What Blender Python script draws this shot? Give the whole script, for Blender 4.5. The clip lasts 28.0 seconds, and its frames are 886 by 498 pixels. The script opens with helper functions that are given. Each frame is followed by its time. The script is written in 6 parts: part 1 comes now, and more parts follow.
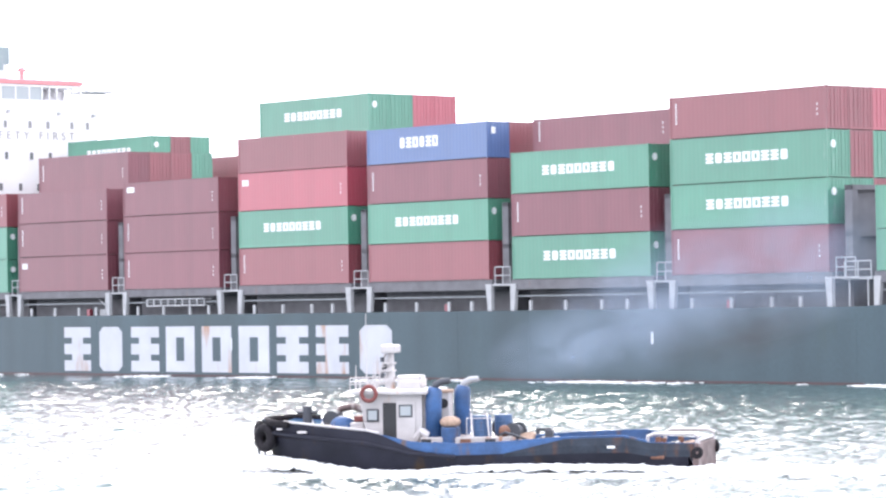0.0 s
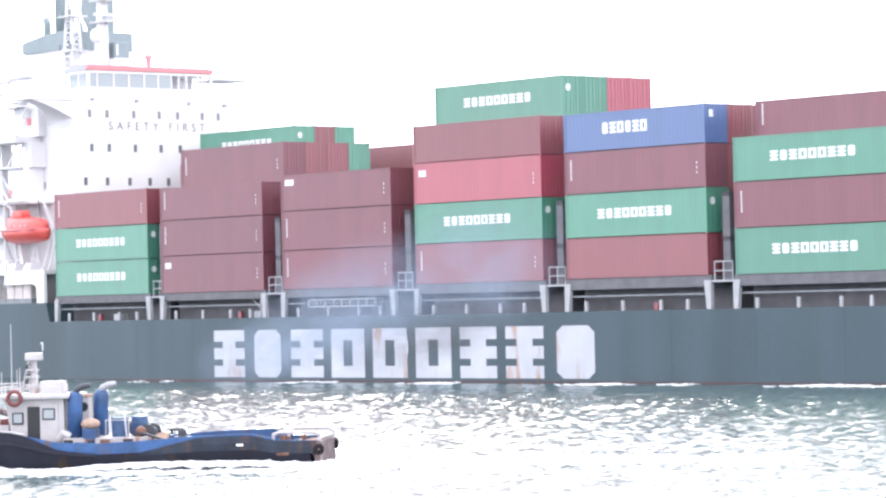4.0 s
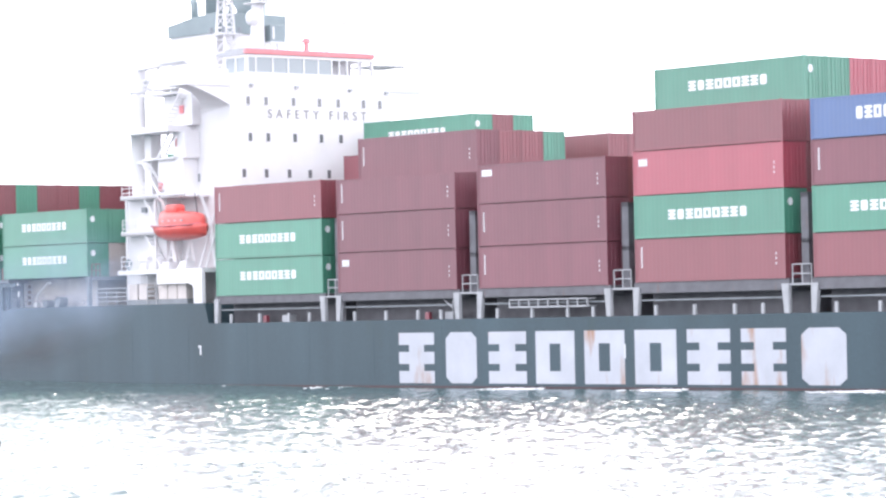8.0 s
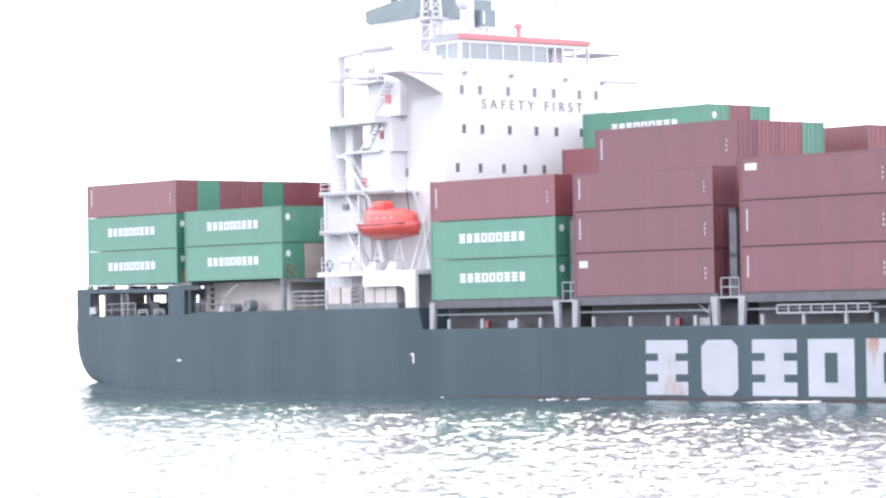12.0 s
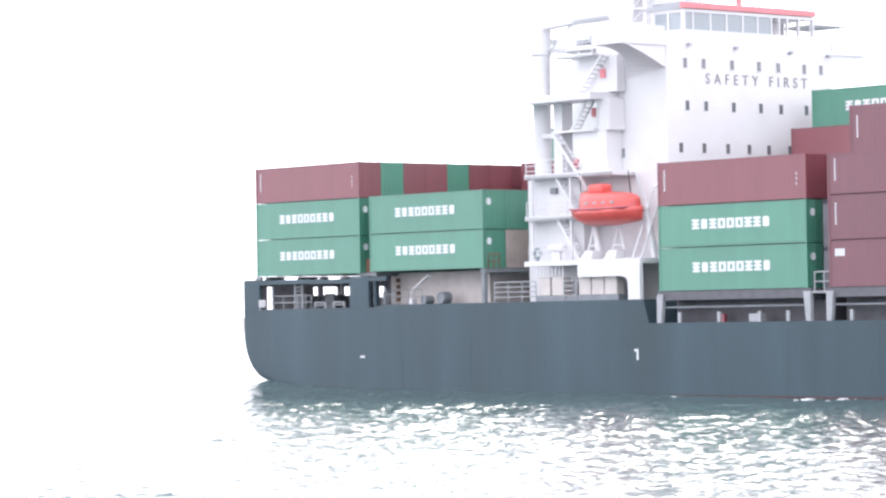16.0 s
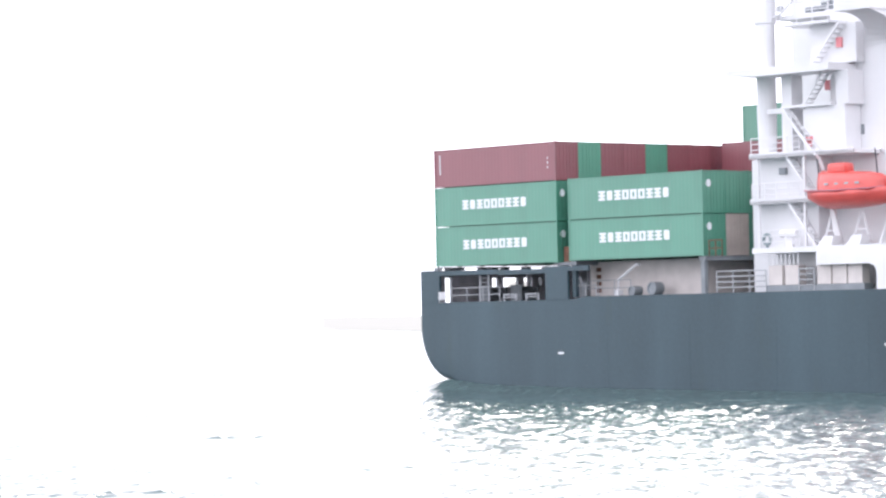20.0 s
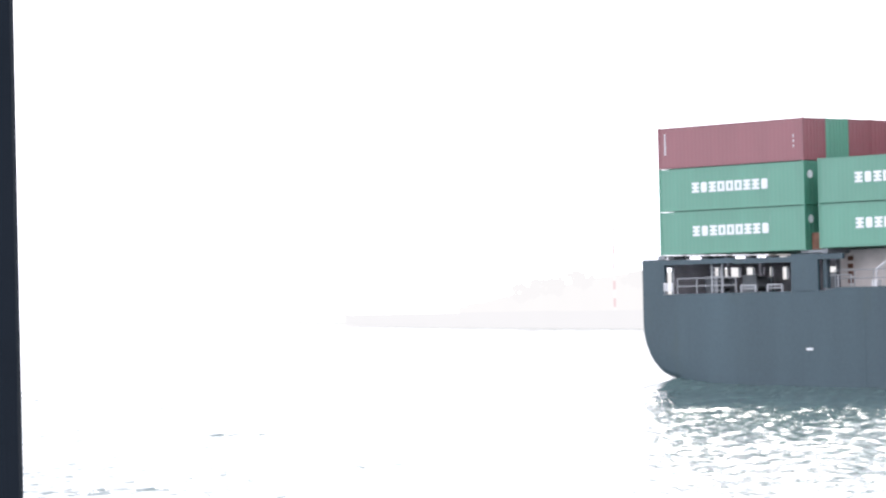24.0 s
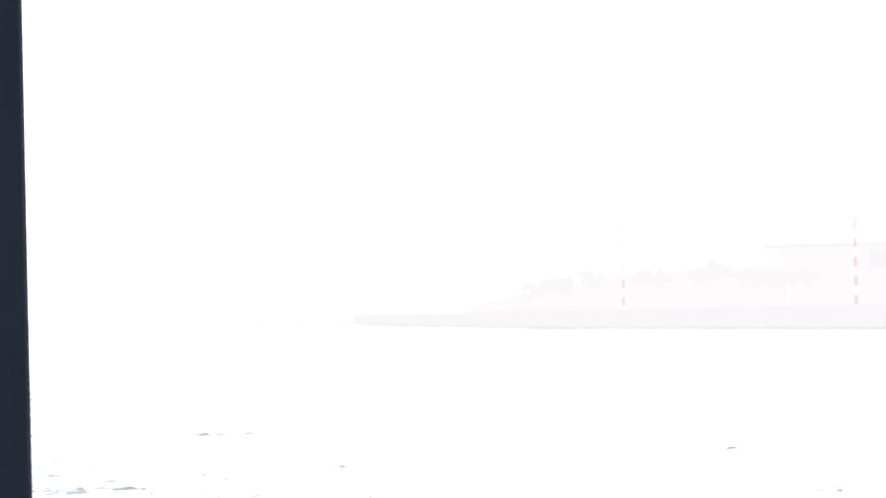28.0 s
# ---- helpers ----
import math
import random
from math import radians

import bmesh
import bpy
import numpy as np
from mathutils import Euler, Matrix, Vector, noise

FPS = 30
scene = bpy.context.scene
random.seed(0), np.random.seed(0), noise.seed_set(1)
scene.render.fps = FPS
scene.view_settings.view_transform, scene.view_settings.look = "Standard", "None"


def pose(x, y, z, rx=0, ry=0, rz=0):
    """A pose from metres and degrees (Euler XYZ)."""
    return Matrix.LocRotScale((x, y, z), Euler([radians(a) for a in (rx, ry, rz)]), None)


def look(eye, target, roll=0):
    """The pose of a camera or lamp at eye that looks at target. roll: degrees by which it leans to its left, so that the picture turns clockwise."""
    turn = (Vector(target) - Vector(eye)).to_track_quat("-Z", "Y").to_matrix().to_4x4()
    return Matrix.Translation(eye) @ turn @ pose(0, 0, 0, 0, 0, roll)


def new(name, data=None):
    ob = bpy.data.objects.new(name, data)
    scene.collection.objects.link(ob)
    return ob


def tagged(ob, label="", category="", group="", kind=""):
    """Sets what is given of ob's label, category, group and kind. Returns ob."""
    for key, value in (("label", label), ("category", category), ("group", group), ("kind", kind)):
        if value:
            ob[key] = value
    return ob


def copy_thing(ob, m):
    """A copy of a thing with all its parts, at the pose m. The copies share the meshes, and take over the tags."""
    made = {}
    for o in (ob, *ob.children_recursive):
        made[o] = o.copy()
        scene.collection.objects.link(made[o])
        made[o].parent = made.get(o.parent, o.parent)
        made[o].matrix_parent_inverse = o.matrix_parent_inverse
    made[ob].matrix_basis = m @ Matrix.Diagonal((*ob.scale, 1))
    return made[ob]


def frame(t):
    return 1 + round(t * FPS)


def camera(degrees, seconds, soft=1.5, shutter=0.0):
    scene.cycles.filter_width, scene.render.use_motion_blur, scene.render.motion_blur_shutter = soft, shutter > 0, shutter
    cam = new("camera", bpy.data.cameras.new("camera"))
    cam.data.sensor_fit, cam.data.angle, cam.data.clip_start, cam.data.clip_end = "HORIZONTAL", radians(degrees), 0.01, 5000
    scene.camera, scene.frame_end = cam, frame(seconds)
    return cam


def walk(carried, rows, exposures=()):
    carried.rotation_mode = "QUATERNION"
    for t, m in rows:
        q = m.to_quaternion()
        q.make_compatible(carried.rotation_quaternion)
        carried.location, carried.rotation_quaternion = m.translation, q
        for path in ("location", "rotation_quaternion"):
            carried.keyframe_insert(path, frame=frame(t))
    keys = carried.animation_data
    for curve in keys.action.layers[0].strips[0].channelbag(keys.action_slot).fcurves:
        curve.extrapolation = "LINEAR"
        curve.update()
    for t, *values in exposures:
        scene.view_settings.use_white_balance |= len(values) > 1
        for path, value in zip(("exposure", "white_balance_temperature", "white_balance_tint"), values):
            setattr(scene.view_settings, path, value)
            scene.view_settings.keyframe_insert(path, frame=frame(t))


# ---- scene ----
cam = camera(16.06, 28.0, soft=2.4)
EYE = 5.45
CAM_ROWS = [(0, 46.27, 0.94, -0.94),
    (1, 46.51, 0.94, -1.05),
    (2, 46.63, 0.96, -1.21),
    (3, 46.78, 1.00, -1.31),
    (3.5, 46.85, 1.00, -1.33),
    (5.5, 47.17, 0.97, -1.23),
    (6, 47.28, 0.99, -1.18),
    (7, 47.42, 1.09, -1.15),
    (8, 47.69, 1.08, -1.25),
    (9, 48.02, 1.14, -1.29),
    (10, 48.40, 1.22, -1.27),
    (11, 48.73, 1.26, -1.13),
    (12, 48.93, 1.26, -1.00),
    (12.5, 49.02, 1.25, -0.96),
    (14.5, 49.44, 1.22, -0.92),
    (15, 49.52, 1.22, -0.94),
    (16, 49.69, 1.20, -0.99),
    (17, 49.78, 1.21, -1.08),
    (18, 49.89, 1.22, -1.19),
    (19, 49.98, 1.19, -1.23),
    (20, 50.04, 1.14, -1.24),
    (21, 50.14, 1.11, -1.25),
    (21.5, 50.19, 1.12, -1.26),
    (23.5, 50.38, 1.10, -1.31),
    (24, 50.45, 1.10, -1.31),
    (25, 50.52, 1.11, -1.31),
    (26, 50.48, 1.10, -1.31),
    (27, 50.54, 1.10, -1.32),
    (27.5, 50.58, 1.09, -1.33),
    (28, 50.61, 1.085, -1.33)]
SHIP_ROWS = [(0, -267.49, 155.85, -3.339),
    (2, -257.74, 153.12, -2.862),
    (4, -247.89, 150.56, -2.385),
    (6, -237.92, 148.17, -1.908),
    (8, -227.85, 145.96, -1.431),
    (10, -217.67, 143.92, -0.954),
    (12, -207.39, 142.07, -0.477),
    (14, -197.00, 140.39, 0.000),
    (16, -186.52, 138.90, 0.477),
    (18, -175.94, 137.59, 0.954),
    (20, -165.27, 136.48, 1.431),
    (22, -154.51, 135.55, 1.908),
    (24, -143.66, 134.82, 2.385),
    (26, -132.72, 134.28, 2.862),
    (28, -121.69, 133.93, 3.339)]
TUG_ROWS = [(0, -66.16, 74.77, 212.78),
    (1, -70.2, 73.85, 214.9),
    (2, -74.12, 73.03, 216.9),
    (4, -82.17, 71.22, 220.68),
    (6, -90.69, 68.97, 224.13),
    (8, -98.98, 66.9, 227.27),
    (10, -107.29, 64.82, 227.27),
    (12, -115.45, 62.88, 227.27),
    (14, -123.61, 60.92, 227.27),
    (16, -131.77, 58.97, 227.27),
    (18, -139.93, 57.02, 227.27),
    (20, -148.09, 55.07, 227.27),
    (22, -156.25, 53.12, 227.27),
    (24, -164.41, 51.17, 227.27),
    (26, -172.57, 49.22, 227.27),
    (28, -180.72, 47.28, 227.27)]



def sight(yaw, pitch, roll):
    y, p = radians(yaw), radians(pitch)
    ahead = Vector((-math.sin(y) * math.cos(p), math.cos(y) * math.cos(p), math.sin(p)))
    return look((0, 0, EYE), Vector((0, 0, EYE)) + ahead * 50, roll)


walk(cam, [(t, sight(a, b, c)) for t, a, b, c in CAM_ROWS], [(0, 0.89), (8, 0.80), (14, 0.65), (20, 0.56), (28, 0.50)])

# ---- light ----
SUN_UP, SUN_ROUND = 31, 138
world = bpy.data.worlds.new("hazy_sky")
scene.world = world
world.use_nodes = True
wn = world.node_tree
sky = wn.nodes.new("ShaderNodeTexSky")
sky.sky_type = "NISHITA"
sky.sun_disc = False
sky.sun_elevation, sky.sun_rotation = radians(SUN_UP), radians(90 - SUN_ROUND)
sky.air_density, sky.dust_density, sky.ozone_density = 1.0, 7.0, 1.0
haze = wn.nodes.new("ShaderNodeMixRGB")
haze.inputs[0].default_value = 0.946
haze.inputs[2].default_value = (13.25, 13.3, 14.85, 1)
wn.links.new(sky.outputs[0], haze.inputs[1])
wn.links.new(haze.outputs[0], wn.nodes["Background"].inputs[0])
wn.nodes["Background"].inputs[1].default_value = 0.135
sun = new("sun", bpy.data.lights.new("sun", "SUN"))
sun.data.energy, sun.data.angle, sun.data.color = 1.0, radians(9), (1.0, 0.96, 0.9)
sd = Vector((math.cos(radians(SUN_ROUND)) * math.cos(radians(SUN_UP)), math.sin(radians(SUN_ROUND)) * math.cos(radians(SUN_UP)), math.sin(radians(SUN_UP))))
sun.matrix_world = look(sd * 100, (0, 0, 0))


# ---- materials ----
def material(name, base, rough=0.5, metal=0.0, spread=0.18, grain=1.2, fine=14.0, stain=None, stain_at=0.62, bump=0.02, spec=0.5, coat=0.0, pieces=0.0, streak=False):
    """Paint, steel or the like: a base colour that varies at two scales, optional stains, fine relief."""
    m = bpy.data.materials.new(name)
    m.use_nodes = True
    nt, n, l = m.node_tree, m.node_tree.nodes, m.node_tree.links
    b = n["Principled BSDF"]
    tc = n.new("ShaderNodeTexCoord")
    mp = n.new("ShaderNodeMapping")
    l.new(tc.outputs["Object"], mp.inputs[0])
    if streak:
        mp.inputs["Scale"].default_value = (1.0, 1.0, 0.16)
    big = n.new("ShaderNodeTexNoise")
    big.inputs["Scale"].default_value, big.inputs["Detail"].default_value = grain, 5
    l.new(mp.outputs[0], big.inputs[0])
    small = n.new("ShaderNodeTexNoise")
    small.inputs["Scale"].default_value, small.inputs["Detail"].default_value = fine, 3
    l.new(tc.outputs["Object"], small.inputs[0])
    sumn = n.new("ShaderNodeMath")
    sumn.operation = "ADD"
    l.new(big.outputs[0], sumn.inputs[0])
    half = n.new("ShaderNodeMath")
    half.operation = "MULTIPLY"
    half.inputs[1].default_value = 0.4
    l.new(small.outputs[0], half.inputs[0])
    l.new(half.outputs[0], sumn.inputs[1])
    ramp = n.new("ShaderNodeValToRGB")
    ramp.color_ramp.elements[0].position, ramp.color_ramp.elements[1].position = 0.45, 0.95
    ramp.color_ramp.elements[0].color = (*[c * (1 - spread) for c in base], 1)
    ramp.color_ramp.elements[1].color = (*[min(0.95, c * (1 + spread) + 0.012 * spread) for c in base], 1)
    l.new(sumn.outputs[0], ramp.inputs[0])
    out = ramp.outputs[0]
    if pieces:
        info = n.new("ShaderNodeObjectInfo")
        hsv = n.new("ShaderNodeHueSaturation")
        mr = n.new("ShaderNodeMapRange")
        mr.inputs["To Min"].default_value, mr.inputs["To Max"].default_value = 1 - pieces, 1 + pieces
        l.new(info.outputs["Random"], mr.inputs[0])
        l.new(mr.outputs[0], hsv.inputs["Value"])
        l.new(out, hsv.inputs["Color"])
        out = hsv.outputs[0]
    if stain:
        sn = n.new("ShaderNodeTexNoise")
        sn.inputs["Scale"].default_value, sn.inputs["Detail"].default_value = grain * 1.7, 8
        mp2 = n.new("ShaderNodeMapping")
        mp2.inputs["Scale"].default_value = (1.0, 1.0, 0.22)
        mp2.inputs["Location"].default_value = (7.3, 2.1, 4.4)
        l.new(tc.outputs["Object"], mp2.inputs[0])
        l.new(mp2.outputs[0], sn.inputs[0])
        sr = n.new("ShaderNodeValToRGB")
        sr.color_ramp.elements[0].position, sr.color_ramp.elements[1].position = stain_at, min(1, stain_at + 0.13)
        l.new(sn.outputs[0], sr.inputs[0])
        mx = n.new("ShaderNodeMixRGB")
        mx.inputs[2].default_value = (*stain, 1)
        l.new(sr.outputs[0], mx.inputs[0])
        l.new(out, mx.inputs[1])
        out = mx.outputs[0]
    l.new(out, b.inputs["Base Color"])
    rr = n.new("ShaderNodeMapRange")
    rr.inputs["To Min"].default_value, rr.inputs["To Max"].default_value = rough * 0.85, min(1, rough * 1.15)
    l.new(small.outputs[0], rr.inputs[0])
    l.new(rr.outputs[0], b.inputs["Roughness"])
    b.inputs["Metallic"].default_value = metal
    b.inputs["Specular IOR Level"].default_value = spec
    b.inputs["Coat Weight"].default_value = coat
    b.inputs["Coat Roughness"].default_value = 0.35
    if bump:
        bp = n.new("ShaderNodeBump")
        bp.inputs["Strength"].default_value, bp.inputs["Distance"].default_value = 0.5, bump
        l.new(sumn.outputs[0], bp.inputs["Height"])
        l.new(bp.outputs[0], b.inputs["Normal"])
    return m


RUST = (0.22, 0.09, 0.045)
GREEN = material("container_green", (0.056, 0.225, 0.152), 0.45, spread=0.07, spec=0.9, coat=0.42, pieces=0.10, streak=True, stain=(0.16, 0.3, 0.24), stain_at=0.66)
BROWN = material("container_brown_red", (0.205, 0.047, 0.062), 0.48, spread=0.07, spec=0.9, coat=0.42, pieces=0.12, streak=True, stain=(0.2, 0.1, 0.1), stain_at=0.68)
PLUM = material("container_plum_red", (0.165, 0.047, 0.066), 0.48, spread=0.09, spec=0.8, coat=0.35, pieces=0.10, streak=True, stain=(0.2, 0.1, 0.11), stain_at=0.68)
RED = material("container_red", (0.33, 0.040, 0.070), 0.45, spread=0.07, spec=1.0, coat=0.6, streak=True)
BLUE = material("container_blue", (0.038, 0.10, 0.26), 0.45, spread=0.07, spec=1.0, coat=0.6, streak=True)
TAN = material("container_tan", (0.42, 0.36, 0.33), 0.6, spread=0.12, stain=RUST, stain_at=0.7)
WHITE_MARK = material("marking_white", (0.74, 0.76, 0.78), 0.5, spread=0.08, bump=0.0)
STEEL_DARK = material("dark_steel", (0.06, 0.066, 0.08), 0.5, 0.3, stain=RUST, stain_at=0.72)
HULL = material("hull_paint_green_black", (0.040, 0.070, 0.087), 0.45, spread=0.22, grain=0.25, fine=4.0, spec=0.4, coat=0.1, streak=True, stain=(0.040, 0.066, 0.070), stain_at=0.60, bump=0.015)
BOOT = material("boot_top_red", (0.065, 0.035, 0.04), 0.5, spread=0.25, grain=0.6)
LETTER = material("hull_lettering_white", (0.46, 0.48, 0.53), 0.5, spread=0.10, grain=0.5, stain=(0.36, 0.21, 0.14), stain_at=0.575, bump=0.008)
SHIP_WHITE = material("ship_white_paint", (0.70, 0.695, 0.71), 0.5, spread=0.05, grain=0.4, stain=(0.66, 0.6, 0.56), stain_at=0.72, bump=0.01)
# colour lifted to stand in for haze in the dim mooring deck; rust stains
HAZED_LINING = material("mooring_deck_hazed_lining", (0.58, 0.56, 0.60), 0.6, spread=0.2, grain=0.8, stain=RUST, stain_at=0.72)
CREAM = material("ship_cream_paint", (0.60, 0.55, 0.53), 0.5, spread=0.1, stain=RUST, stain_at=0.72)
GREY = material("deck_grey_paint", (0.22, 0.24, 0.26), 0.5, spread=0.18, stain=RUST, stain_at=0.7)
DECK_GREY = material("hatch_grey_paint", (0.125, 0.125, 0.14), 0.55, spread=0.2, stain=(0.18, 0.1, 0.08), stain_at=0.68)
PALE_GREY = material("pale_grey_paint", (0.38, 0.39, 0.41), 0.5, spread=0.12, stain=RUST, stain_at=0.72)
STRIPE = material("red_stripe_paint", (0.70, 0.24, 0.26), 0.45, spread=0.08, bump=0.0)
FUNNEL = material("funnel_slate_paint", (0.22, 0.27, 0.285), 0.45, spread=0.12, grain=0.5)
ORANGE = material("lifeboat_orange", (0.60, 0.08, 0.068), 0.35, spread=0.10, grain=1.5, coat=0.4)
# near-black that paints the shade inside uncut openings
SHADE_DARK = material("opening_shade", (0.02, 0.022, 0.026), 0.5, spread=0.1, bump=0.0)
LETTER_DARK = material("lettering_dark", (0.22, 0.22, 0.23), 0.5, spread=0.1, bump=0.0)
TUG_BLACK = material("tug_hull_black", (0.011, 0.012, 0.022), 0.55, spread=0.3, grain=1.0, stain=(0.045, 0.028, 0.014), stain_at=0.62, spec=0.25, bump=0.03)
TUG_BLUE = material("tug_blue_paint", (0.014, 0.062, 0.175), 0.55, spread=0.4, grain=1.6, stain=(0.09, 0.055, 0.04), stain_at=0.6, coat=0.2, bump=0.02)
TUG_WHITE = material("tug_white_paint", (0.46, 0.445, 0.45), 0.45, spread=0.1, grain=1.6, stain=(0.45, 0.27, 0.17), stain_at=0.65, bump=0.01)
TUG_INNER = material("tug_pale_blue_paint", (0.07, 0.17, 0.27), 0.55, spread=0.3, grain=2.0, stain=(0.16, 0.12, 0.11), stain_at=0.62)
TUG_CASING = material("tug_rusty_white_paint", (0.40, 0.38, 0.38), 0.55, spread=0.2, grain=2.2, stain=(0.30, 0.14, 0.07), stain_at=0.53, bump=0.02)
TUG_BLUE_DARK = material("tug_faded_blue_paint", (0.04, 0.09, 0.19), 0.5, spread=0.3, grain=2.4, stain=(0.10, 0.055, 0.035), stain_at=0.6, bump=0.02)
TUG_SCRAPED = material("tug_scraped_side", (0.018, 0.026, 0.040), 0.55, spread=0.4, grain=1.3, stain=(0.075, 0.038, 0.028), stain_at=0.54, bump=0.03, spec=0.3)
TUG_TRANSOM = material("tug_transom_brown", (0.13, 0.09, 0.088), 0.65, spread=0.5, grain=3.0, stain=(0.34, 0.30, 0.30), stain_at=0.56, bump=0.03)
TUG_RUST = material("tug_rusty_steel", (0.15, 0.068, 0.043), 0.7, spread=0.4, grain=3.0, bump=0.05)
RUBBER = material("tyre_rubber", (0.011, 0.010, 0.013), 0.8, spread=0.4, grain=6.0, bump=0.05, spec=0.2, stain=(0.06, 0.045, 0.045), stain_at=0.64)
ROPE = material("weathered_rope", (0.36, 0.26, 0.2), 0.9, spread=0.3, grain=12.0, bump=0.08)
RING_RED = material("life_ring_red", (0.15, 0.035, 0.033), 0.5, spread=0.15)
CONCRETE = material("quay_concrete", (0.3, 0.3, 0.29), 0.85, spread=0.2, bump=0.05)
POST_PAINT = material("post_dark_paint", (0.006, 0.010, 0.016), 0.8, spec=0.1, spread=0.2, grain=3.0, bump=0.01)


def glass_material(name, shade):
    m = bpy.data.materials.new(name)
    m.use_nodes = True
    b = m.node_tree.nodes["Principled BSDF"]
    b.inputs["Base Color"].default_value = (*shade, 1)
    b.inputs["Roughness"].default_value = 0.06
    b.inputs["Specular IOR Level"].default_value = 0.8
    return m


def water_material():
    m = bpy.data.materials.new("sea_water")
    m.use_nodes = True
    nt, n, l = m.node_tree, m.node_tree.nodes, m.node_tree.links
    b = n["Principled BSDF"]
    b.inputs["IOR"].default_value = 1.34
    b.inputs["Specular IOR Level"].default_value = 0.5
    tc = n.new("ShaderNodeTexCoord")
    heights = []
    for scale, stretch, detail, amount in ((1.6, (1, 1.2, 1), 2, 0.03), (4.2, (1, 1.2, 1), 3, 0.032), (10.0, (1, 1.2, 1), 3, 0.025)):
        mp = n.new("ShaderNodeMapping")
        mp.inputs["Rotation"].default_value = (0, 0, radians(38))
        mp.inputs["Scale"].default_value = stretch
        l.new(tc.outputs["Object"], mp.inputs[0])
        t = n.new("ShaderNodeTexNoise")
        t.inputs["Scale"].default_value, t.inputs["Detail"].default_value, t.inputs["Distortion"].default_value = scale, detail, 0.6
        l.new(mp.outputs[0], t.inputs[0])
        k = n.new("ShaderNodeMath")
        k.operation = "MULTIPLY"
        k.inputs[1].default_value = amount
        l.new(t.outputs[0], k.inputs[0])
        heights.append((t, k))
    s1 = n.new("ShaderNodeMath")
    s2 = n.new("ShaderNodeMath")
    l.new(heights[0][1].outputs[0], s1.inputs[0])
    l.new(heights[1][1].outputs[0], s1.inputs[1])
    l.new(s1.outputs[0], s2.inputs[0])
    l.new(heights[2][1].outputs[0], s2.inputs[1])
    bp = n.new("ShaderNodeBump")
    bp.inputs["Strength"].default_value, bp.inputs["Distance"].default_value = 0.8, 0.5
    l.new(s2.outputs[0], bp.inputs["Height"])
    l.new(bp.outputs[0], b.inputs["Normal"])
    ramp = n.new("ShaderNodeValToRGB")
    ramp.color_ramp.elements[0].color = (0.046, 0.080, 0.083, 1)
    ramp.color_ramp.elements[1].color = (0.075, 0.118, 0.117, 1)
    l.new(heights[0][0].outputs[0], ramp.inputs[0])
    l.new(ramp.outputs[0], b.inputs["Base Color"])
    b.inputs["Roughness"].default_value = 0.06
    return m


def foam_material():
    m = material("sea_foam", (0.82, 0.84, 0.85), 0.8, spread=0.12, grain=2.5, fine=9.0, bump=0.05, spec=0.3)
    return m


def haze_glow_material(name, colour):
    """Far land that glows: the bright haze is put into its colour."""
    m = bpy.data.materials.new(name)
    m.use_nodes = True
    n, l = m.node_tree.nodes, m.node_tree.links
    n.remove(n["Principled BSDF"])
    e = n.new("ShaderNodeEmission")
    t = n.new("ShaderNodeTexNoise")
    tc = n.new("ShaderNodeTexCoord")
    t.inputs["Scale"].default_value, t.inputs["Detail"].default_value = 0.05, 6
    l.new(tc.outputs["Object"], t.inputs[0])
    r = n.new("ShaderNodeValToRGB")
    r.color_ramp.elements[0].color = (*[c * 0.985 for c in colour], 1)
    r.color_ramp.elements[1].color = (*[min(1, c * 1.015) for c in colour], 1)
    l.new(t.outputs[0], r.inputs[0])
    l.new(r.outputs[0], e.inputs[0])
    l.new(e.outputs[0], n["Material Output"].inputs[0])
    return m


GLASS = glass_material("window_glass", (0.30, 0.34, 0.36))
PORT_GLASS = glass_material("port_glass", (0.15, 0.155, 0.165))
WATER = water_material()
FOAM = foam_material()


# ---- building helpers ----
def part(name, bm, mat, parent, label="", m=None):
    me = bpy.data.meshes.new(name)
    bm.to_mesh(me)
    bm.free()
    me.materials.append(mat)
    ob = new(name, me)
    ob.parent = parent
    if m is not None:
        ob.matrix_basis = m
    return tagged(ob, label)


def thing(name, label, category, group="", kind=""):
    return tagged(new(name), label, category, group, kind)


def box(bm, x0, x1, y0, y1, z0, z1, bev=0.0):
    r = bmesh.ops.create_cube(bm, size=1.0, matrix=Matrix.Translation(((x0 + x1) / 2, (y0 + y1) / 2, (z0 + z1) / 2)) @ Matrix.Diagonal((abs(x1 - x0), abs(y1 - y0), abs(z1 - z0), 1)))
    if bev:
        es = list({e for v in r["verts"] for e in v.link_edges})
        bmesh.ops.bevel(bm, geom=es, offset=bev, segments=2, affect="EDGES", profile=0.6)
    return bm


def boxed(*a, **k):
    return box(bmesh.new(), *a, **k)


def tube(bm, points, radius, sides=8, caps=True):
    """A pipe through the points."""
    pts = [Vector(p) for p in points]
    rings = []
    for i, p in enumerate(pts):
        d = (pts[min(i + 1, len(pts) - 1)] - pts[max(i - 1, 0)]).normalized()
        up = Vector((0, 0, 1)) if abs(d.z) < 0.9 else Vector((1, 0, 0))
        a = d.cross(up).normalized()
        b = d.cross(a)
        r = radius[i] if isinstance(radius, (list, tuple)) else radius
        rings.append([bm.verts.new(p + (a * math.cos(2 * math.pi * k / sides) + b * math.sin(2 * math.pi * k / sides)) * r) for k in range(sides)])
    for q, r in zip(rings, rings[1:]):
        for k in range(sides):
            bm.faces.new((q[k], q[(k + 1) % sides], r[(k + 1) % sides], r[k]))
    if caps:
        bm.faces.new(rings[0][::-1])
        bm.faces.new(rings[-1])
    return bm


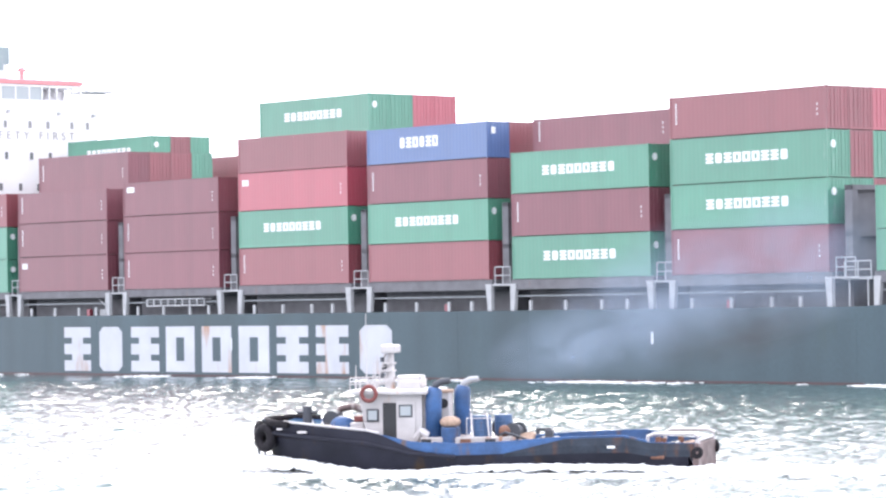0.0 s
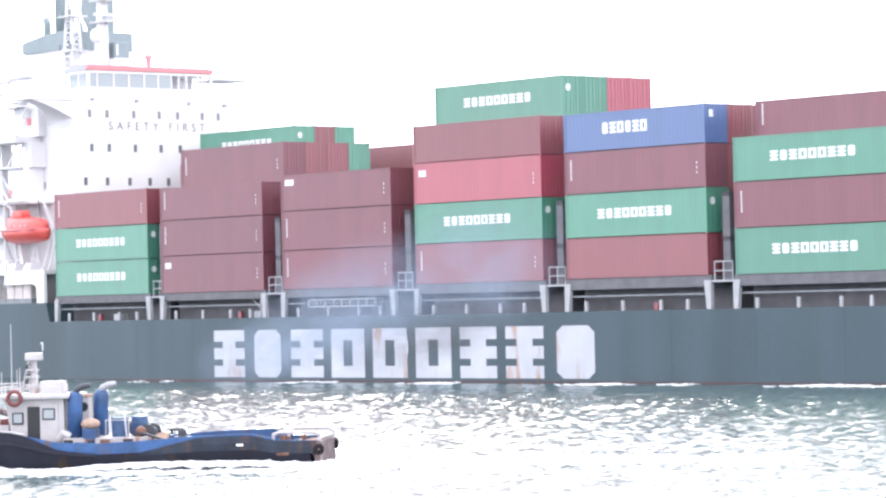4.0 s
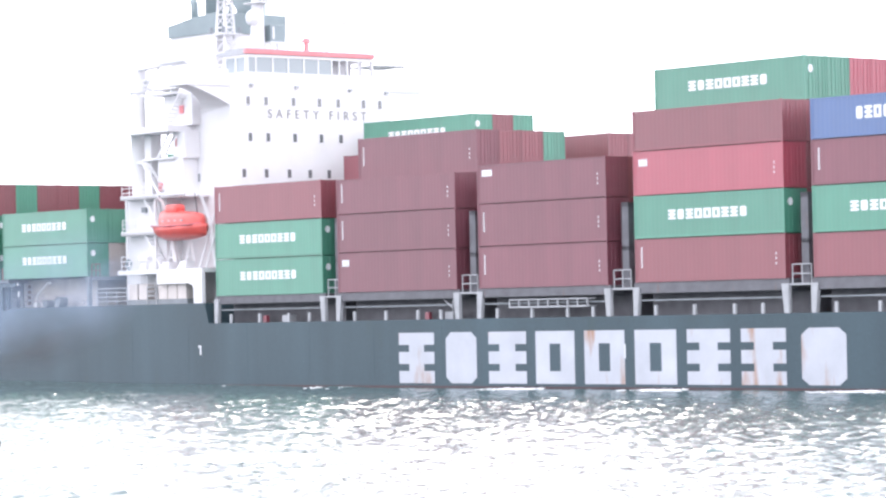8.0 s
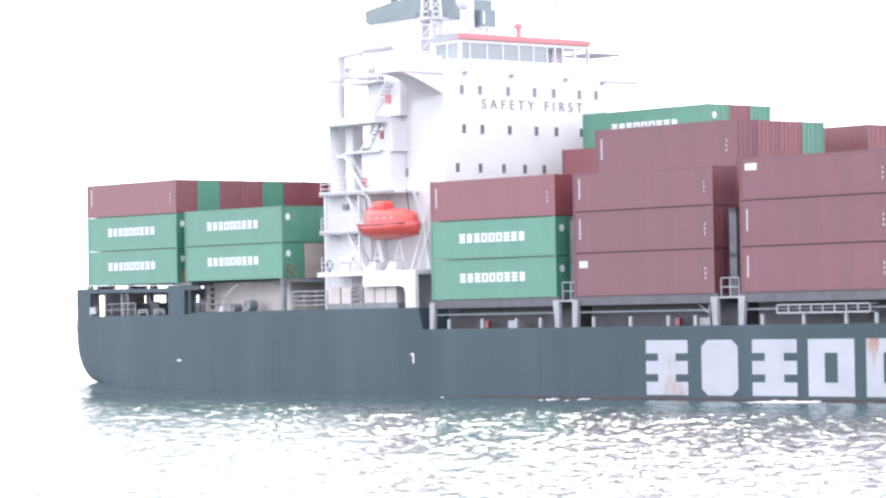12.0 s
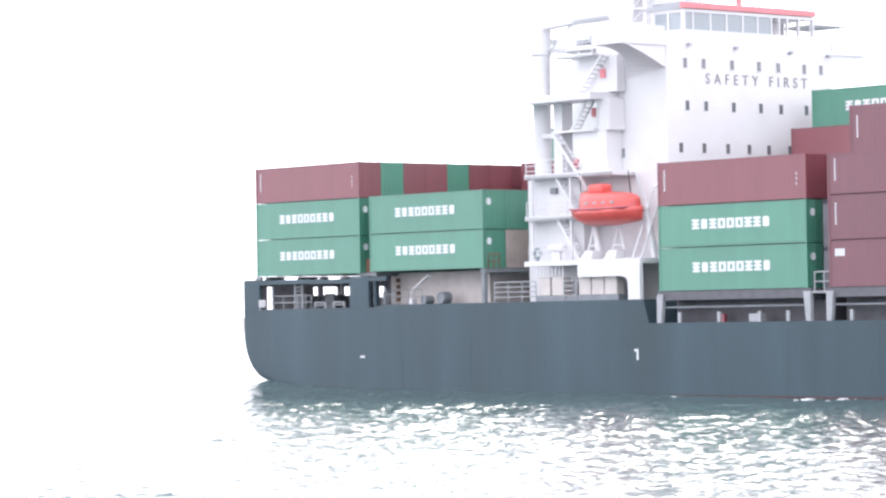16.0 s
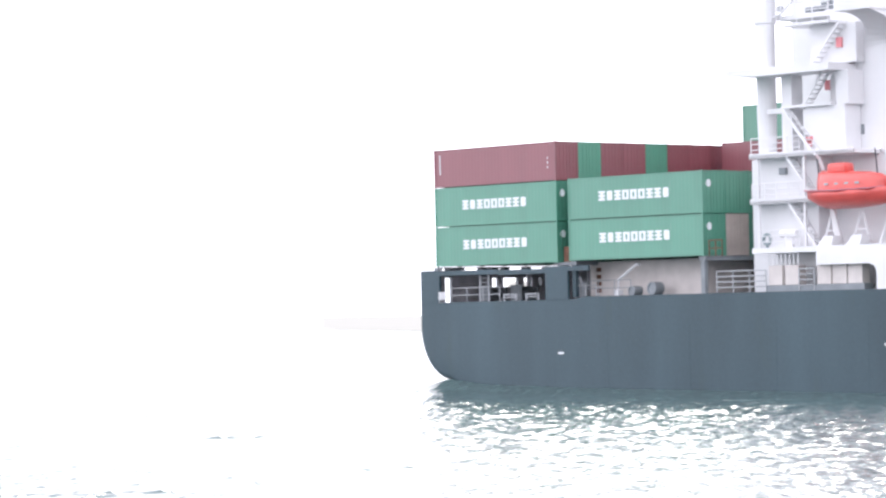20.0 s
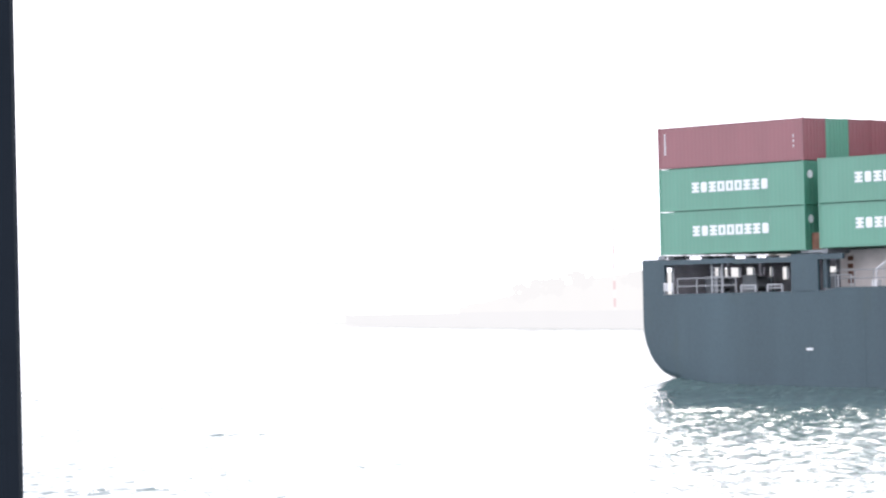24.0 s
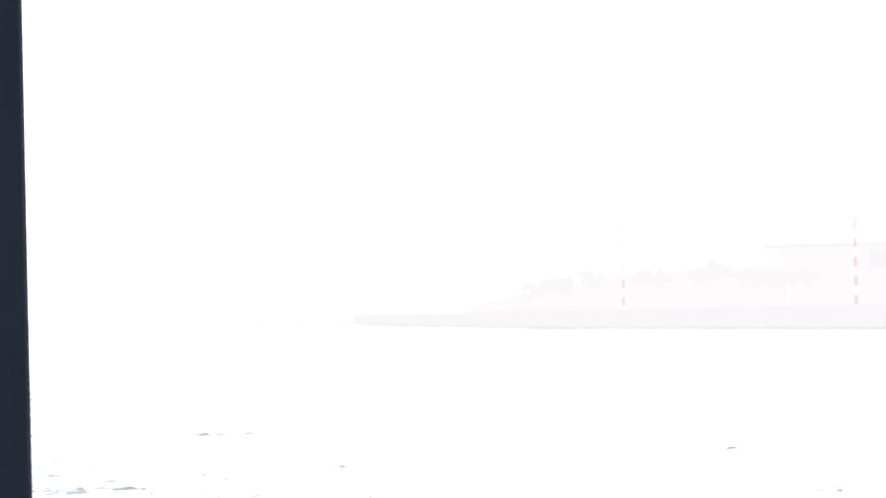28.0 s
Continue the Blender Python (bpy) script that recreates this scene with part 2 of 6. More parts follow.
def prism(bm, outline, axis, lo, hi):
    """A flat outline of (u, v) pulled from lo to hi along an axis."""
    def at(u, v, w):
        return {"y": (u, w, v), "x": (w, u, v), "z": (u, v, w)}[axis]
    a = [bm.verts.new(at(u, v, lo)) for u, v in outline]
    b = [bm.verts.new(at(u, v, hi)) for u, v in outline]
    bm.faces.new(a[::-1])
    bm.faces.new(b)
    for i in range(len(a)):
        j = (i + 1) % len(a)
        bm.faces.new((a[i], a[j], b[j], b[i]))
    bmesh.ops.recalc_face_normals(bm, faces=bm.faces)
    return bm


def torus(bm, centre, normal, big, small, n=20, k=10):
    q = Vector(normal).to_track_quat("Z", "Y").to_matrix()
    rings = []
    for i in range(n):
        a = 2 * math.pi * i / n
        rings.append([bm.verts.new(Vector(centre) + q @ Vector(((big + small * math.cos(b)) * math.cos(a), (big + small * math.cos(b)) * math.sin(a), small * math.sin(b)))) for b in [2 * math.pi * j / k for j in range(k)]])
    for i in range(n):
        for j in range(k):
            bm.faces.new((rings[i][j], rings[(i + 1) % n][j], rings[(i + 1) % n][(j + 1) % k], rings[i][(j + 1) % k]))
    bmesh.ops.recalc_face_normals(bm, faces=bm.faces)
    return bm


def smooth(ob):
    for p in ob.data.polygons:
        p.use_smooth = True
    return ob


# ---- water ----
WAVE = 0.0033


def chop(X, Y, rng):
    """Short wind waves: many small sines about one direction, a little peaked."""
    Z = np.zeros_like(X)
    for k in range(90):
        lam = 0.30 * 4.2 ** rng.uniform(0, 1)
        ang = radians(318.5 + rng.normal(0, 50))
        Z += WAVE * lam * np.sin(2 * math.pi / lam * (X * math.cos(ang) + Y * math.sin(ang)) + rng.uniform(0, 6.28))
    return Z + 3.0 * Z * abs(Z)


def build_water():
    """One sheet: choppy real waves over the channel, flat beyond them to the horizon."""
    nu, nv = 1300, 700
    turn = radians(48.5)
    ahead, right = np.array((-math.sin(turn), math.cos(turn))), np.array((math.cos(turn), math.sin(turn)))
    U, S = np.meshgrid(74 + 166 * np.linspace(0, 1, nu + 1) ** 1.2, np.linspace(-1, 1, nv + 1), indexing="ij")
    V = S * (0.17 * U + 10)
    X, Y = U * ahead[0] + V * right[0], U * ahead[1] + V * right[1]
    rng = np.random.RandomState(5)
    Z = chop(X, Y, rng)
    # a few long low crests that come in patches
    crest, patch = np.zeros_like(X), np.zeros_like(X)
    for k in range(12):
        lam, ang = 0.9 * 2.2 ** rng.uniform(0, 1), rng.normal(0, 0.12)
        crest += np.sin(2 * math.pi / lam * (U * math.cos(ang) + V * math.sin(ang)) + rng.uniform(0, 6.28))
    for k in range(12):
        lam, ang = rng.uniform(3.5, 15), rng.normal(0, 0.8)
        patch += np.sin(2 * math.pi / lam * (U * math.cos(ang) + V * math.sin(ang)) + rng.uniform(0, 6.28))
    Z += 0.013 * crest * np.clip(0.45 * (patch - 3.6), 0.0, 1.0)
    edge = np.minimum(np.minimum((U - U.min()) / 6, (U.max() - U) / 10), (1 - abs(S)) * 12)
    Z *= np.clip(edge, 0, 1) * (1.12 - 0.12 * np.clip((U - 92) / 45, 0, 1))
    far = 9000.0
    corners = np.array([(44 - far) * ahead - far * right, (44 - far) * ahead + far * right, far * ahead + far * right, far * ahead - far * right])
    pts = np.concatenate([np.stack([X, Y, Z], -1).reshape(-1, 3), np.c_[corners, np.zeros(4)]])
    i, j = np.meshgrid(np.arange(nu), np.arange(nv), indexing="ij")
    q = (i * (nv + 1) + j).ravel()
    quads = np.stack([q, q + 1, q + nv + 2, q + nv + 1], 1)
    base, idx = (nu + 1) * (nv + 1), lambda a, b: a * (nv + 1) + b
    rims = [[idx(0, k) for k in range(nv + 1)], [idx(k, nv) for k in range(nu + 1)], [idx(nu, k) for k in range(nv, -1, -1)], [idx(k, 0) for k in range(nu, -1, -1)]]
    fans = [[base + k, base + (k + 1) % 4, *rim[::-1]] for k, rim in enumerate(rims)]
    loops = np.concatenate([quads.ravel()] + [np.array(x) for x in fans])
    counts = np.concatenate([np.full(len(quads), 4), [len(x) for x in fans]])
    me = bpy.data.meshes.new("water")
    me.vertices.add(len(pts))
    me.vertices.foreach_set("co", pts.ravel())
    me.loops.add(len(loops))
    me.loops.foreach_set("vertex_index", loops.astype(np.int32))
    me.polygons.add(len(counts))
    me.polygons.foreach_set("loop_start", np.concatenate([[0], np.cumsum(counts)[:-1]]).astype(np.int32))
    me.polygons.foreach_set("use_smooth", np.ones(len(counts), bool))
    me.update(calc_edges=True)
    me.validate()
    me.materials.append(WATER)
    return tagged(new("water", me), "choppy teal harbour water with bright sky glare", "water", kind="structure")


water = build_water()


# ---- containers ----
def corrugated(bm, x0, x1, z0, z1, y, depth, n):
    """A trapezoid-ribbed sheet in the plane y, ribs upright, set in by depth."""
    p = (x1 - x0) / n
    xs, ys = [], []
    for i in range(n):
        for f, d in ((0.0, 0), (0.3, 0), (0.5, 1), (0.8, 1)):
            xs.append(x0 + (i + f) * p)
            ys.append(y + depth * d)
    xs.append(x1)
    ys.append(y)
    lo = [bm.verts.new((a, b, z0)) for a, b in zip(xs, ys)]
    hi = [bm.verts.new((a, b, z1)) for a, b in zip(xs, ys)]
    for i in range(len(xs) - 1):
        bm.faces.new((lo[i], lo[i + 1], hi[i + 1], hi[i]))


def block_shape(bm, kind, x, w, y0, y1, z, h):
    """A plain white shape the size of a character, none of them a letter: a double cross, a square ring or a cut-cornered plate."""
    if kind == "cross":
        half_out = [(1, 0), (1, 0.24), (0.71, 0.24), (0.71, 0.38), (1, 0.38), (1, 0.62), (0.71, 0.62), (0.71, 0.76), (1, 0.76), (1, 1)]
        outline = half_out + [(1 - u, v) for u, v in reversed(half_out)]
    elif kind == "ring":
        rims = [[bm.verts.new((x + w * u, y, z + h * v)) for u, v in ((a, b), (1 - a, b), (1 - a, 1 - b), (a, 1 - b))] for y, a, b in ((y0, 0, 0), (y0, 0.36, 0.24), (y1, 0.36, 0.24), (y1, 0, 0))]
        for p, q in zip(rims, rims[1:] + rims[:1]):
            for i in range(4):
                bm.faces.new((p[i], p[(i + 1) % 4], q[(i + 1) % 4], q[i]))
        bmesh.ops.recalc_face_normals(bm, faces=bm.faces)
        return bm
    else:
        outline = [(0.22, 0), (0.78, 0), (0.92, 0.12), (0.92, 0.88), (0.78, 1), (0.22, 1), (0.08, 0.88), (0.08, 0.12)]
    return prism(bm, [(x + w * u, z + h * v) for u, v in outline], "y", y0, y1)


NINE = ("cross", "plate", "cross", "ring", "ring", "ring", "cross", "cross", "plate")
SIX = ("plate", "cross", "ring", "plate", "cross", "ring")


SHAPES = {}


def block_word(kinds, width, height, parent, x, y, z):
    """A row of plain white shapes where a firm's name stands, alike ones on one mesh."""
    pitch = width / len(kinds)
    for i, kind in enumerate(kinds):
        key = (kind, round(pitch, 2), height)
        at = pose(x + i * pitch, y, z)
        if key in SHAPES:
            ob = tagged(new("name_shape", SHAPES[key]), "plain white painted shape")
            ob.parent, ob.matrix_basis = parent, at
        else:
            SHAPES[key] = part("name_shape", block_shape(bmesh.new(), kind, 0, pitch * 0.84, -0.006, 0.004, 0, height), WHITE_MARK, parent, "plain white painted shape", at).data


PLATES = {}


def plate(ob, name, x, z, w, h):
    """A small white painted bar on the side wall."""
    if (w, h) not in PLATES:
        PLATES[w, h] = part(name, boxed(0, w, 0.008, 0.02, 0, h), WHITE_MARK, ob, "small white bar", pose(x, 0, z))
        return
    c = tagged(new(name, PLATES[w, h].data), "small white bar")
    c.parent, c.matrix_basis = ob, pose(x, 0, z)


CONTAINERS = []
CARGO = {}


def container(colour, length, height, word="", mark=0, width=2.04):
    """A steel box: ribbed walls, frame, two door leaves with bars at its forward end."""
    key = (colour.name, round(length, 1), round(height, 2), word, mark)
    names = {"container_green": ("green", "green steel shipping container"), "container_brown_red": ("brown", "faded brown-red steel shipping container"),
             "container_plum_red": ("plum", "dull plum-red steel shipping container"), "container_red": ("red", "bright red steel shipping container"),
             "container_blue": ("blue", "blue steel shipping container"), "container_tan": ("tan", "pale tan steel shipping container")}
    label = names[colour.name][1] + (" with white block lettering" if word else " stacked on the ship")
    if key in CARGO:
        ob = copy_thing(CARGO[key], Matrix.Identity(4))
    else:
        ob = thing("shipping_container", label, "container", "containers stacked on the ship")
        L, Wd, Hh = length, width, height
        fr = bmesh.new()
        q = 0.14
        for x in (0, L - q):
            for y in (0, Wd - q):
                box(fr, x, x + q, y, y + q, 0.02, Hh - 0.02)
        for z0, z1 in ((0.02, 0.17), (Hh - 0.11, Hh - 0.02)):
            for y in (0, Wd - 0.1):
                box(fr, q, L - q, y + 0.01, y + 0.09, z0, z1)
            for x in (0, L - q):
                box(fr, x + 0.01, x + q - 0.01, q, Wd - q, z0, z1)
        part("frame", fr, colour, ob)
        for y, d in ((0.025, 0.010), (Wd - 0.025, -0.010)):
            sp = bmesh.new()
            corrugated(sp, q, L - q, 0.16, Hh - 0.1, y, d * 0.6, 36)
            part("side_panel", sp, colour, ob)
        ep = bmesh.new()
        box(ep, 0.04, 0.07, q, Wd - q, 0.16, Hh - 0.1)
        part("end_panel", ep, colour, ob)
        part("roof", boxed(0.05, L - 0.05, 0.05, Wd - 0.05, Hh - 0.06, Hh - 0.03), colour, ob)
        part("floor", boxed(0.05, L - 0.05, 0.05, Wd - 0.05, 0.05, 0.1), STEEL_DARK, ob)
        mid = Wd / 2
        for a, b in ((q, mid - 0.01), (mid + 0.01, Wd - q)):
            d = part("door", boxed(L - 0.07, L - 0.03, a, b, 0.17, Hh - 0.11, bev=0.01), colour, ob)
            for k in (0.3, 0.72):
                bar = bmesh.new()
                yy = a + (b - a) * k
                tube(bar, [(L - 0.012, yy, 0.15), (L - 0.012, yy, Hh - 0.1)], 0.018, 6)
                box(bar, L - 0.03, L + 0.012, yy - 0.16, yy + 0.02, 1.05, 1.09)
                part("locking_bar", bar, colour, d)
        one = None
        for x in (-0.004, L - 0.174):
            for y in (-0.004, Wd - 0.158):
                for z in (0, Hh - 0.118):
                    if one is None:
                        one = part("corner_casting", boxed(0, 0.178, 0, 0.162, 0, 0.118), colour, ob, m=pose(x, y, z))
                    else:
                        c = new("corner_casting", one.data)
                        c.parent, c.matrix_basis = ob, pose(x, y, z)
        if word == "nine":
            block_word(NINE, L * 0.535, 0.62, ob, L * 0.235, 0.012, Hh * 0.5 - 0.22)
            disc = bmesh.new()
            bmesh.ops.create_cone(disc, cap_ends=True, segments=14, radius1=0.24, radius2=0.24, depth=0.02, matrix=pose(L - 0.012, mid - 0.45, Hh * 0.70, 0, 90, 0))
            part("door_mark", disc, WHITE_MARK, ob, "round white mark")
        elif word == "six":
            block_word(SIX, L * 0.33, 0.74, ob, L * 0.28, 0.012, Hh * 0.5 - 0.2)
            part("door_mark", boxed(L - 0.03, L - 0.01, mid - 0.6, mid - 0.2, Hh * 0.66, Hh * 0.84), WHITE_MARK, ob, "white mark")
        if mark == 1:
            for k in range(9):
                plate(ob, "code_bar", 0.55, Hh * 0.34 + k * 0.15, 0.12, 0.10)
        elif mark == 2:
            for k in range(4):
                plate(ob, "code_bar", 0.5 + k * 0.2, Hh * 0.66, 0.16, 0.45)
        elif mark == 3:
            part("logo_panel", boxed(0.5, 1.5, 0.008, 0.02, Hh * 0.7, Hh * 0.86), WHITE_MARK, ob, "small white panel")
        if mark:
            for k in range(3):
                plate(ob, "code_bar", L - 0.8, Hh * 0.32 + k * 0.3, 0.06, 0.15)
        CARGO[key] = ob
    return ob


ROW = 2.08
STACK_KINDS = {"G": (GREEN, "nine", 0), "g": (GREEN, "", 0), "b": (BROWN, "", 1), "B": (BROWN, "", 0), "p": (PLUM, "", 1), "P": (PLUM, "", 2),
               "q": (PLUM, "", 3), "r": (RED, "", 2), "u": (BLUE, "six", 0), "t": (TAN, "", 0), "d": (BLUE, "", 0)}


def stow(x0, x1, row, z0, z1, code):
    colour, word, mark = STACK_KINDS[code]
    ob = container(colour, x1 - x0, z1 - z0 - 0.02, word, mark)
    CONTAINERS.append((ob, pose(x0, 0.06 + row * ROW, z0)))


# bay: x from, x to, tier heights, then rows of tiers from the ship's side inward
BAYS = [
    (1.5, 13.5, (8.48, 11.17, 13.83, 16.42), [(0, "GGb"), (1, "ggg"), (2, "ggB"), (3, "ggB"), (4, "ggg"), (5, "ggb"), (6, "ggb"), (7, "BgB"), (8, "gBB"), (9, "ggB"), (10, "gBB")]),
    (14.6, 26.65, (8.55, 11.2, 13.9, 16.5, 19.1), [(0, "GG"), (1, "tg"), (2, "gg"), (3, "Bg"), (4, "gg"), (5, "gB"), (6, "gg"), (7, "gBB"), (8, "gBdg")]),
    (43.45, 56.15, (6.7, 9.43, 12.1, 14.86, 17.37, 19.98), [(0, "GGb"), (1, "gBB"), (6, "BgBB"), (7, "gBBBG"), (8, "BBgBB"), (9, "gBBgg")]),
    (57.9, 70.7, (6.7, 9.53, 12.25, 14.73, 17.69), [(0, "Ppp"), (1, "BBBp"), (2, "BBBB"), (3, "BBgB"), (4, "BgBg"), (7, "BBBB"), (8, "BgBB"), (9, "gBBg")]),
    (73.0, 85.5, (6.7, 9.55, 12.4, 15.05), [(0, "ppq"), (1, "BBB"), (2, "gBB")]),
    (88.05, 101.05, (6.8, 9.58, 12.33, 15.16, 17.75, 20.5), [(0, "bGrB"), (1, "BBBBG"), (2, "BBgBg"), (3, "BBBBr"), (4, "BBBBr")]),
    (103.35, 116.25, (6.82, 9.5, 12.34, 15.1, 17.6), [(0, "BGpu"), (1, "BBBB"), (2, "BgBB")]),
    (118.65, 131.9, (6.8, 9.67, 12.52, 15.3, 17.6), [(0, "GpG"), (1, "BBBp"), (2, "BBBB")]),
    (133.85, 147.3, (6.8, 9.69, 12.52, 15.43, 18.1), [(0, "pGGb"), (1, "BgBB"), (2, "BBgr"), (3, "BBBB")]),
    (151.1, 164.3, (6.8, 9.3, 11.9), [(0, "gg"), (1, "gB")]),
]


def build_cargo():
    for x0, x1, tiers, rows in BAYS:
        for row, codes in rows:
            for k, c in enumerate(codes):
                stow(x0, x1, row, tiers[k], tiers[k + 1], c)


build_cargo()


# ---- the container ship ----
BEAM = 23.1


def build_hull(ship):
    """Sections along x: half shape with a flat side, round bilge, overhanging stern and a raked bow."""
    def top(x):
        if x <= 14.9:
            return 6.05
        if x <= 42.0:
            return 6.22
        if x <= 42.5:
            return 6.22 - (x - 42.0) / 0.5 * 1.52
        return 4.70 + max(0, x - 150) ** 1.6 * 0.028

    def keel(x):
        if x < 2.85:
            return 4.0 - 3.2 * math.sqrt(max(0.0, 1 - (1 - (x + 0.05) / 2.9) ** 2))
        return max(-3.0, 0.8 - (x - 2.85) * 0.55)

    def inset(x, z):
        t = max(0.0, (x - 152) / 36)
        return min(BEAM / 2 - 0.15, BEAM / 2 * t ** 1.7 * (1.15 - 0.05 * z))

    xs = [-0.05, -0.02, 0.06, 0.2, 0.42, 0.7, 1.05, 1.5, 2.1, 2.9, 4.2, 6, 8, 10, 14.9, 16, 22, 28, 36, 42.0, 42.5, 50] + [50 + 10 * i for i in range(1, 11)] + [153, 158, 163, 168, 173, 178, 183, 187]
    bm = bmesh.new()
    rings = []
    for x in xs:
        t, k = top(x), keel(x)
        bilge = 0.3 + 0.3 * min(1.0, max(0.0, x) / 6)
        zs = [t, t - (t - k - bilge) * 0.35, t - (t - k - bilge) * 0.7] + [k + bilge * (1 - math.sin(radians(a))) for a in (0, 22, 45, 68, 90)]
        tuck = [0, 0, 0] + [bilge * 0.8 * (1 - math.cos(radians(a))) for a in (0, 22, 45, 68, 90)]
        ring = [bm.verts.new((x, inset(x, z) + d, z)) for z, d in zip(zs, tuck)]
        ring += [bm.verts.new((x, BEAM - inset(x, z) - d, z)) for z, d in reversed(list(zip(zs, tuck)))]
        rings.append(ring)
    for a, b in zip(rings, rings[1:]):
        for i in range(len(a)):
            j = (i + 1) % len(a)
            bm.faces.new((a[i], a[j], b[j], b[i]))
    bm.faces.new(rings[0])
    bm.faces.new(rings[-1][::-1])
    bmesh.ops.recalc_face_normals(bm, faces=bm.faces)
    for f in bm.faces:
        f.smooth = True
    for e in bm.edges:
        if len(e.link_faces) == 2 and e.calc_face_angle(0) > 0.7:
            e.smooth = False
    return part("hull", bm, HULL, ship, "dark green-black steel hull")


def block_letters(hull):
    """The firm's name on the side: nine plain white shapes, each a plate of its own."""
    for i in range(9):
        x0 = LET_X0 + (LET_X1 - LET_X0) * i / 9
        w = (LET_X1 - LET_X0) / 9 * (0.80 if i < 8 else 0.92)
        bm = block_shape(bmesh.new(), NINE[i], x0, w, -0.022, 0.01, 0.33, 3.47)
        part("letter_block", bm, LETTER, hull, "plain white block with rust streaks")


LET_X0, LET_X1 = 64.55, 106.6


def rail(bm, pts, height, bars=3, r=0.025, gap=1.4):
    """An open rail along a line of deck points."""
    for a, b in zip(pts, pts[1:]):
        a, b = Vector(a), Vector(b)
        n = max(1, round((b - a).length / gap))
        for i in range(n + 1):
            p = a + (b - a) * i / n
            tube(bm, [p, p + Vector((0, 0, height))], r, 5)
        for k in range(1, bars + 1):
            z = Vector((0, 0, height * k / bars))
            tube(bm, [a + z, b + z], r * 0.9, 5)
    return bm


def build_ship():
    ship = thing("container_ship", "large dark-hulled container ship with white block lettering under way", "ship")
    hull = build_hull(ship)
    block_letters(hull)
    bt = bmesh.new()
    box(bt, 44, 150, -0.012, 0.02, -0.2, 0.15)
    part("boot_top", bt, BOOT, hull, "worn red band at the waterline")
    for x, z0, z1, w in ((41.35, 2.35, 3.05, 0.16), (131.9, 2.45, 3.25, 0.22), (86.9, 2.0, 2.9, 0.16)):
        part("draft_mark", boxed(x, x + w, -0.02, 0.01, z0, z1), WHITE_MARK, hull, "small white mark")
    part("draft_mark", boxed(41.15, 41.4, -0.02, 0.01, 2.9, 3.05), WHITE_MARK, hull, "small white mark")
    part("draft_mark", boxed(13.45, 13.95, -0.02, 0.01, 2.52, 2.66), WHITE_MARK, hull, "small white mark")
    seams = bmesh.new()
    for k in range(19):
        box(seams, 18 + k * 7.3, 18.03 + k * 7.3, -0.008, 0.005, 0.4, 4.6)
    for z in (1.75, 3.3):
        box(seams, 6, 150, -0.007, 0.005, z, z + 0.025)
    part("weld_seams", seams, HULL, hull)

    # stern bulwark with its openings, mooring deck behind it
    T = 0.18
    panels = [(-0.045, 1.85, 6.0, 8.22), (1.85, 7.7, 7.86, 8.17), (7.7, 12.35, 7.80, 8.12), (12.35, 14.45, 6.0, 8.25), (14.45, 16.4, 7.9, 8.22)]
    for x0, x1, z0, z1 in panels:
        part("bulwark_panel", boxed(x0, x1, 0.0, T, z0, z1), HULL, ship)
    # transom: hull plate outside, haze-paled lining added inside, with its row of mooring openings
    openings = ((2.02, 2.62, 6.0, 7.74), (6.40, 6.95, 6.78, 7.70), (7.35, 8.83, 7.08, 7.70), (9.40, 10.18, 7.06, 7.70), (10.86, 11.08, 7.2, 7.70), (11.60, 11.95, 7.1, 7.70), (12.85, 13.46, 6.9, 7.70), (14.40, 14.98, 6.7, 7.70), (17.2, 18.6, 7.06, 7.70))
    edge_y = T
    for y0, y1, z0, z1 in openings + ((BEAM - T, BEAM, 6.0, 6.0),):
        for x0, x1, paint, nm in ((-0.045, 0.088, HULL, "bulwark_panel"), (0.092, 0.18, HAZED_LINING, "lining_panel")):
            part(nm, boxed(x0, x1, edge_y, y0, 6.0, 8.25), paint, ship)
            if z1 > z0:
                part(nm, boxed(x0, x1, y0, y1, z1, 8.25), paint, ship)
                if z0 > 6.05:
                    part(nm, boxed(x0, x1, y0, y1, 6.0, z0), paint, ship)
        edge_y = y1
    # stacking blocks on the transom, daylight between them
    gaps = ((0.42, 1.1), (1.8, 2.05), (2.45, 4.1), (4.62, 4.95), (5.6, 6.2), (6.63, 8.2), (8.68, 10.2), (10.8, 12.2), (12.62, 12.86), (13.4, 15.0), (15.6, 17.1), (17.7, 19.2), (19.8, 21.4))
    edge_y = 0.2
    for y0, y1 in gaps + ((22.6, 22.6),):
        part("stacking_block", boxed(1.15, 1.75, edge_y, y0, 8.24, 8.398), GREY, ship)
        edge_y = y1
    part("stacking_rail", boxed(1.1, 1.8, 0.2, 22.6, 8.40, 8.456), GREY, ship)
    part("mooring_deck_head", boxed(0.19, 1.16, 0.2, BEAM - 0.2, 8.10, 8.24), HAZED_LINING, ship)
    for x in (2.9, 5.6, 8.6):
        for y in (4.6, 15.6, 19.2):
            part("deck_pillar", boxed(x, x + 0.18, y, y + 0.18, 6.04, 8.24), HAZED_LINING, ship)
    for x0, x1 in ((0.18, 3.0), (12.5, 16.4)):
        part("bulwark_panel", boxed(x0, x1, BEAM - T, BEAM, 6.0, 8.3), HULL, ship)
    md = bmesh.new()
    for x in (13.2,):
        for y in (0.6, 8.0, 15.0, 22.2):
            box(md, x, x + 0.4, y, y + 0.35, 6.02, 8.30)
    part("deck_posts", md, GREY, ship)
    for x in (14.66, 26.2):
        part("container_leg", boxed(x, x + 0.3, 0.25, 0.55, 6.2, 8.27), HULL if x < 20 else GREY, ship)
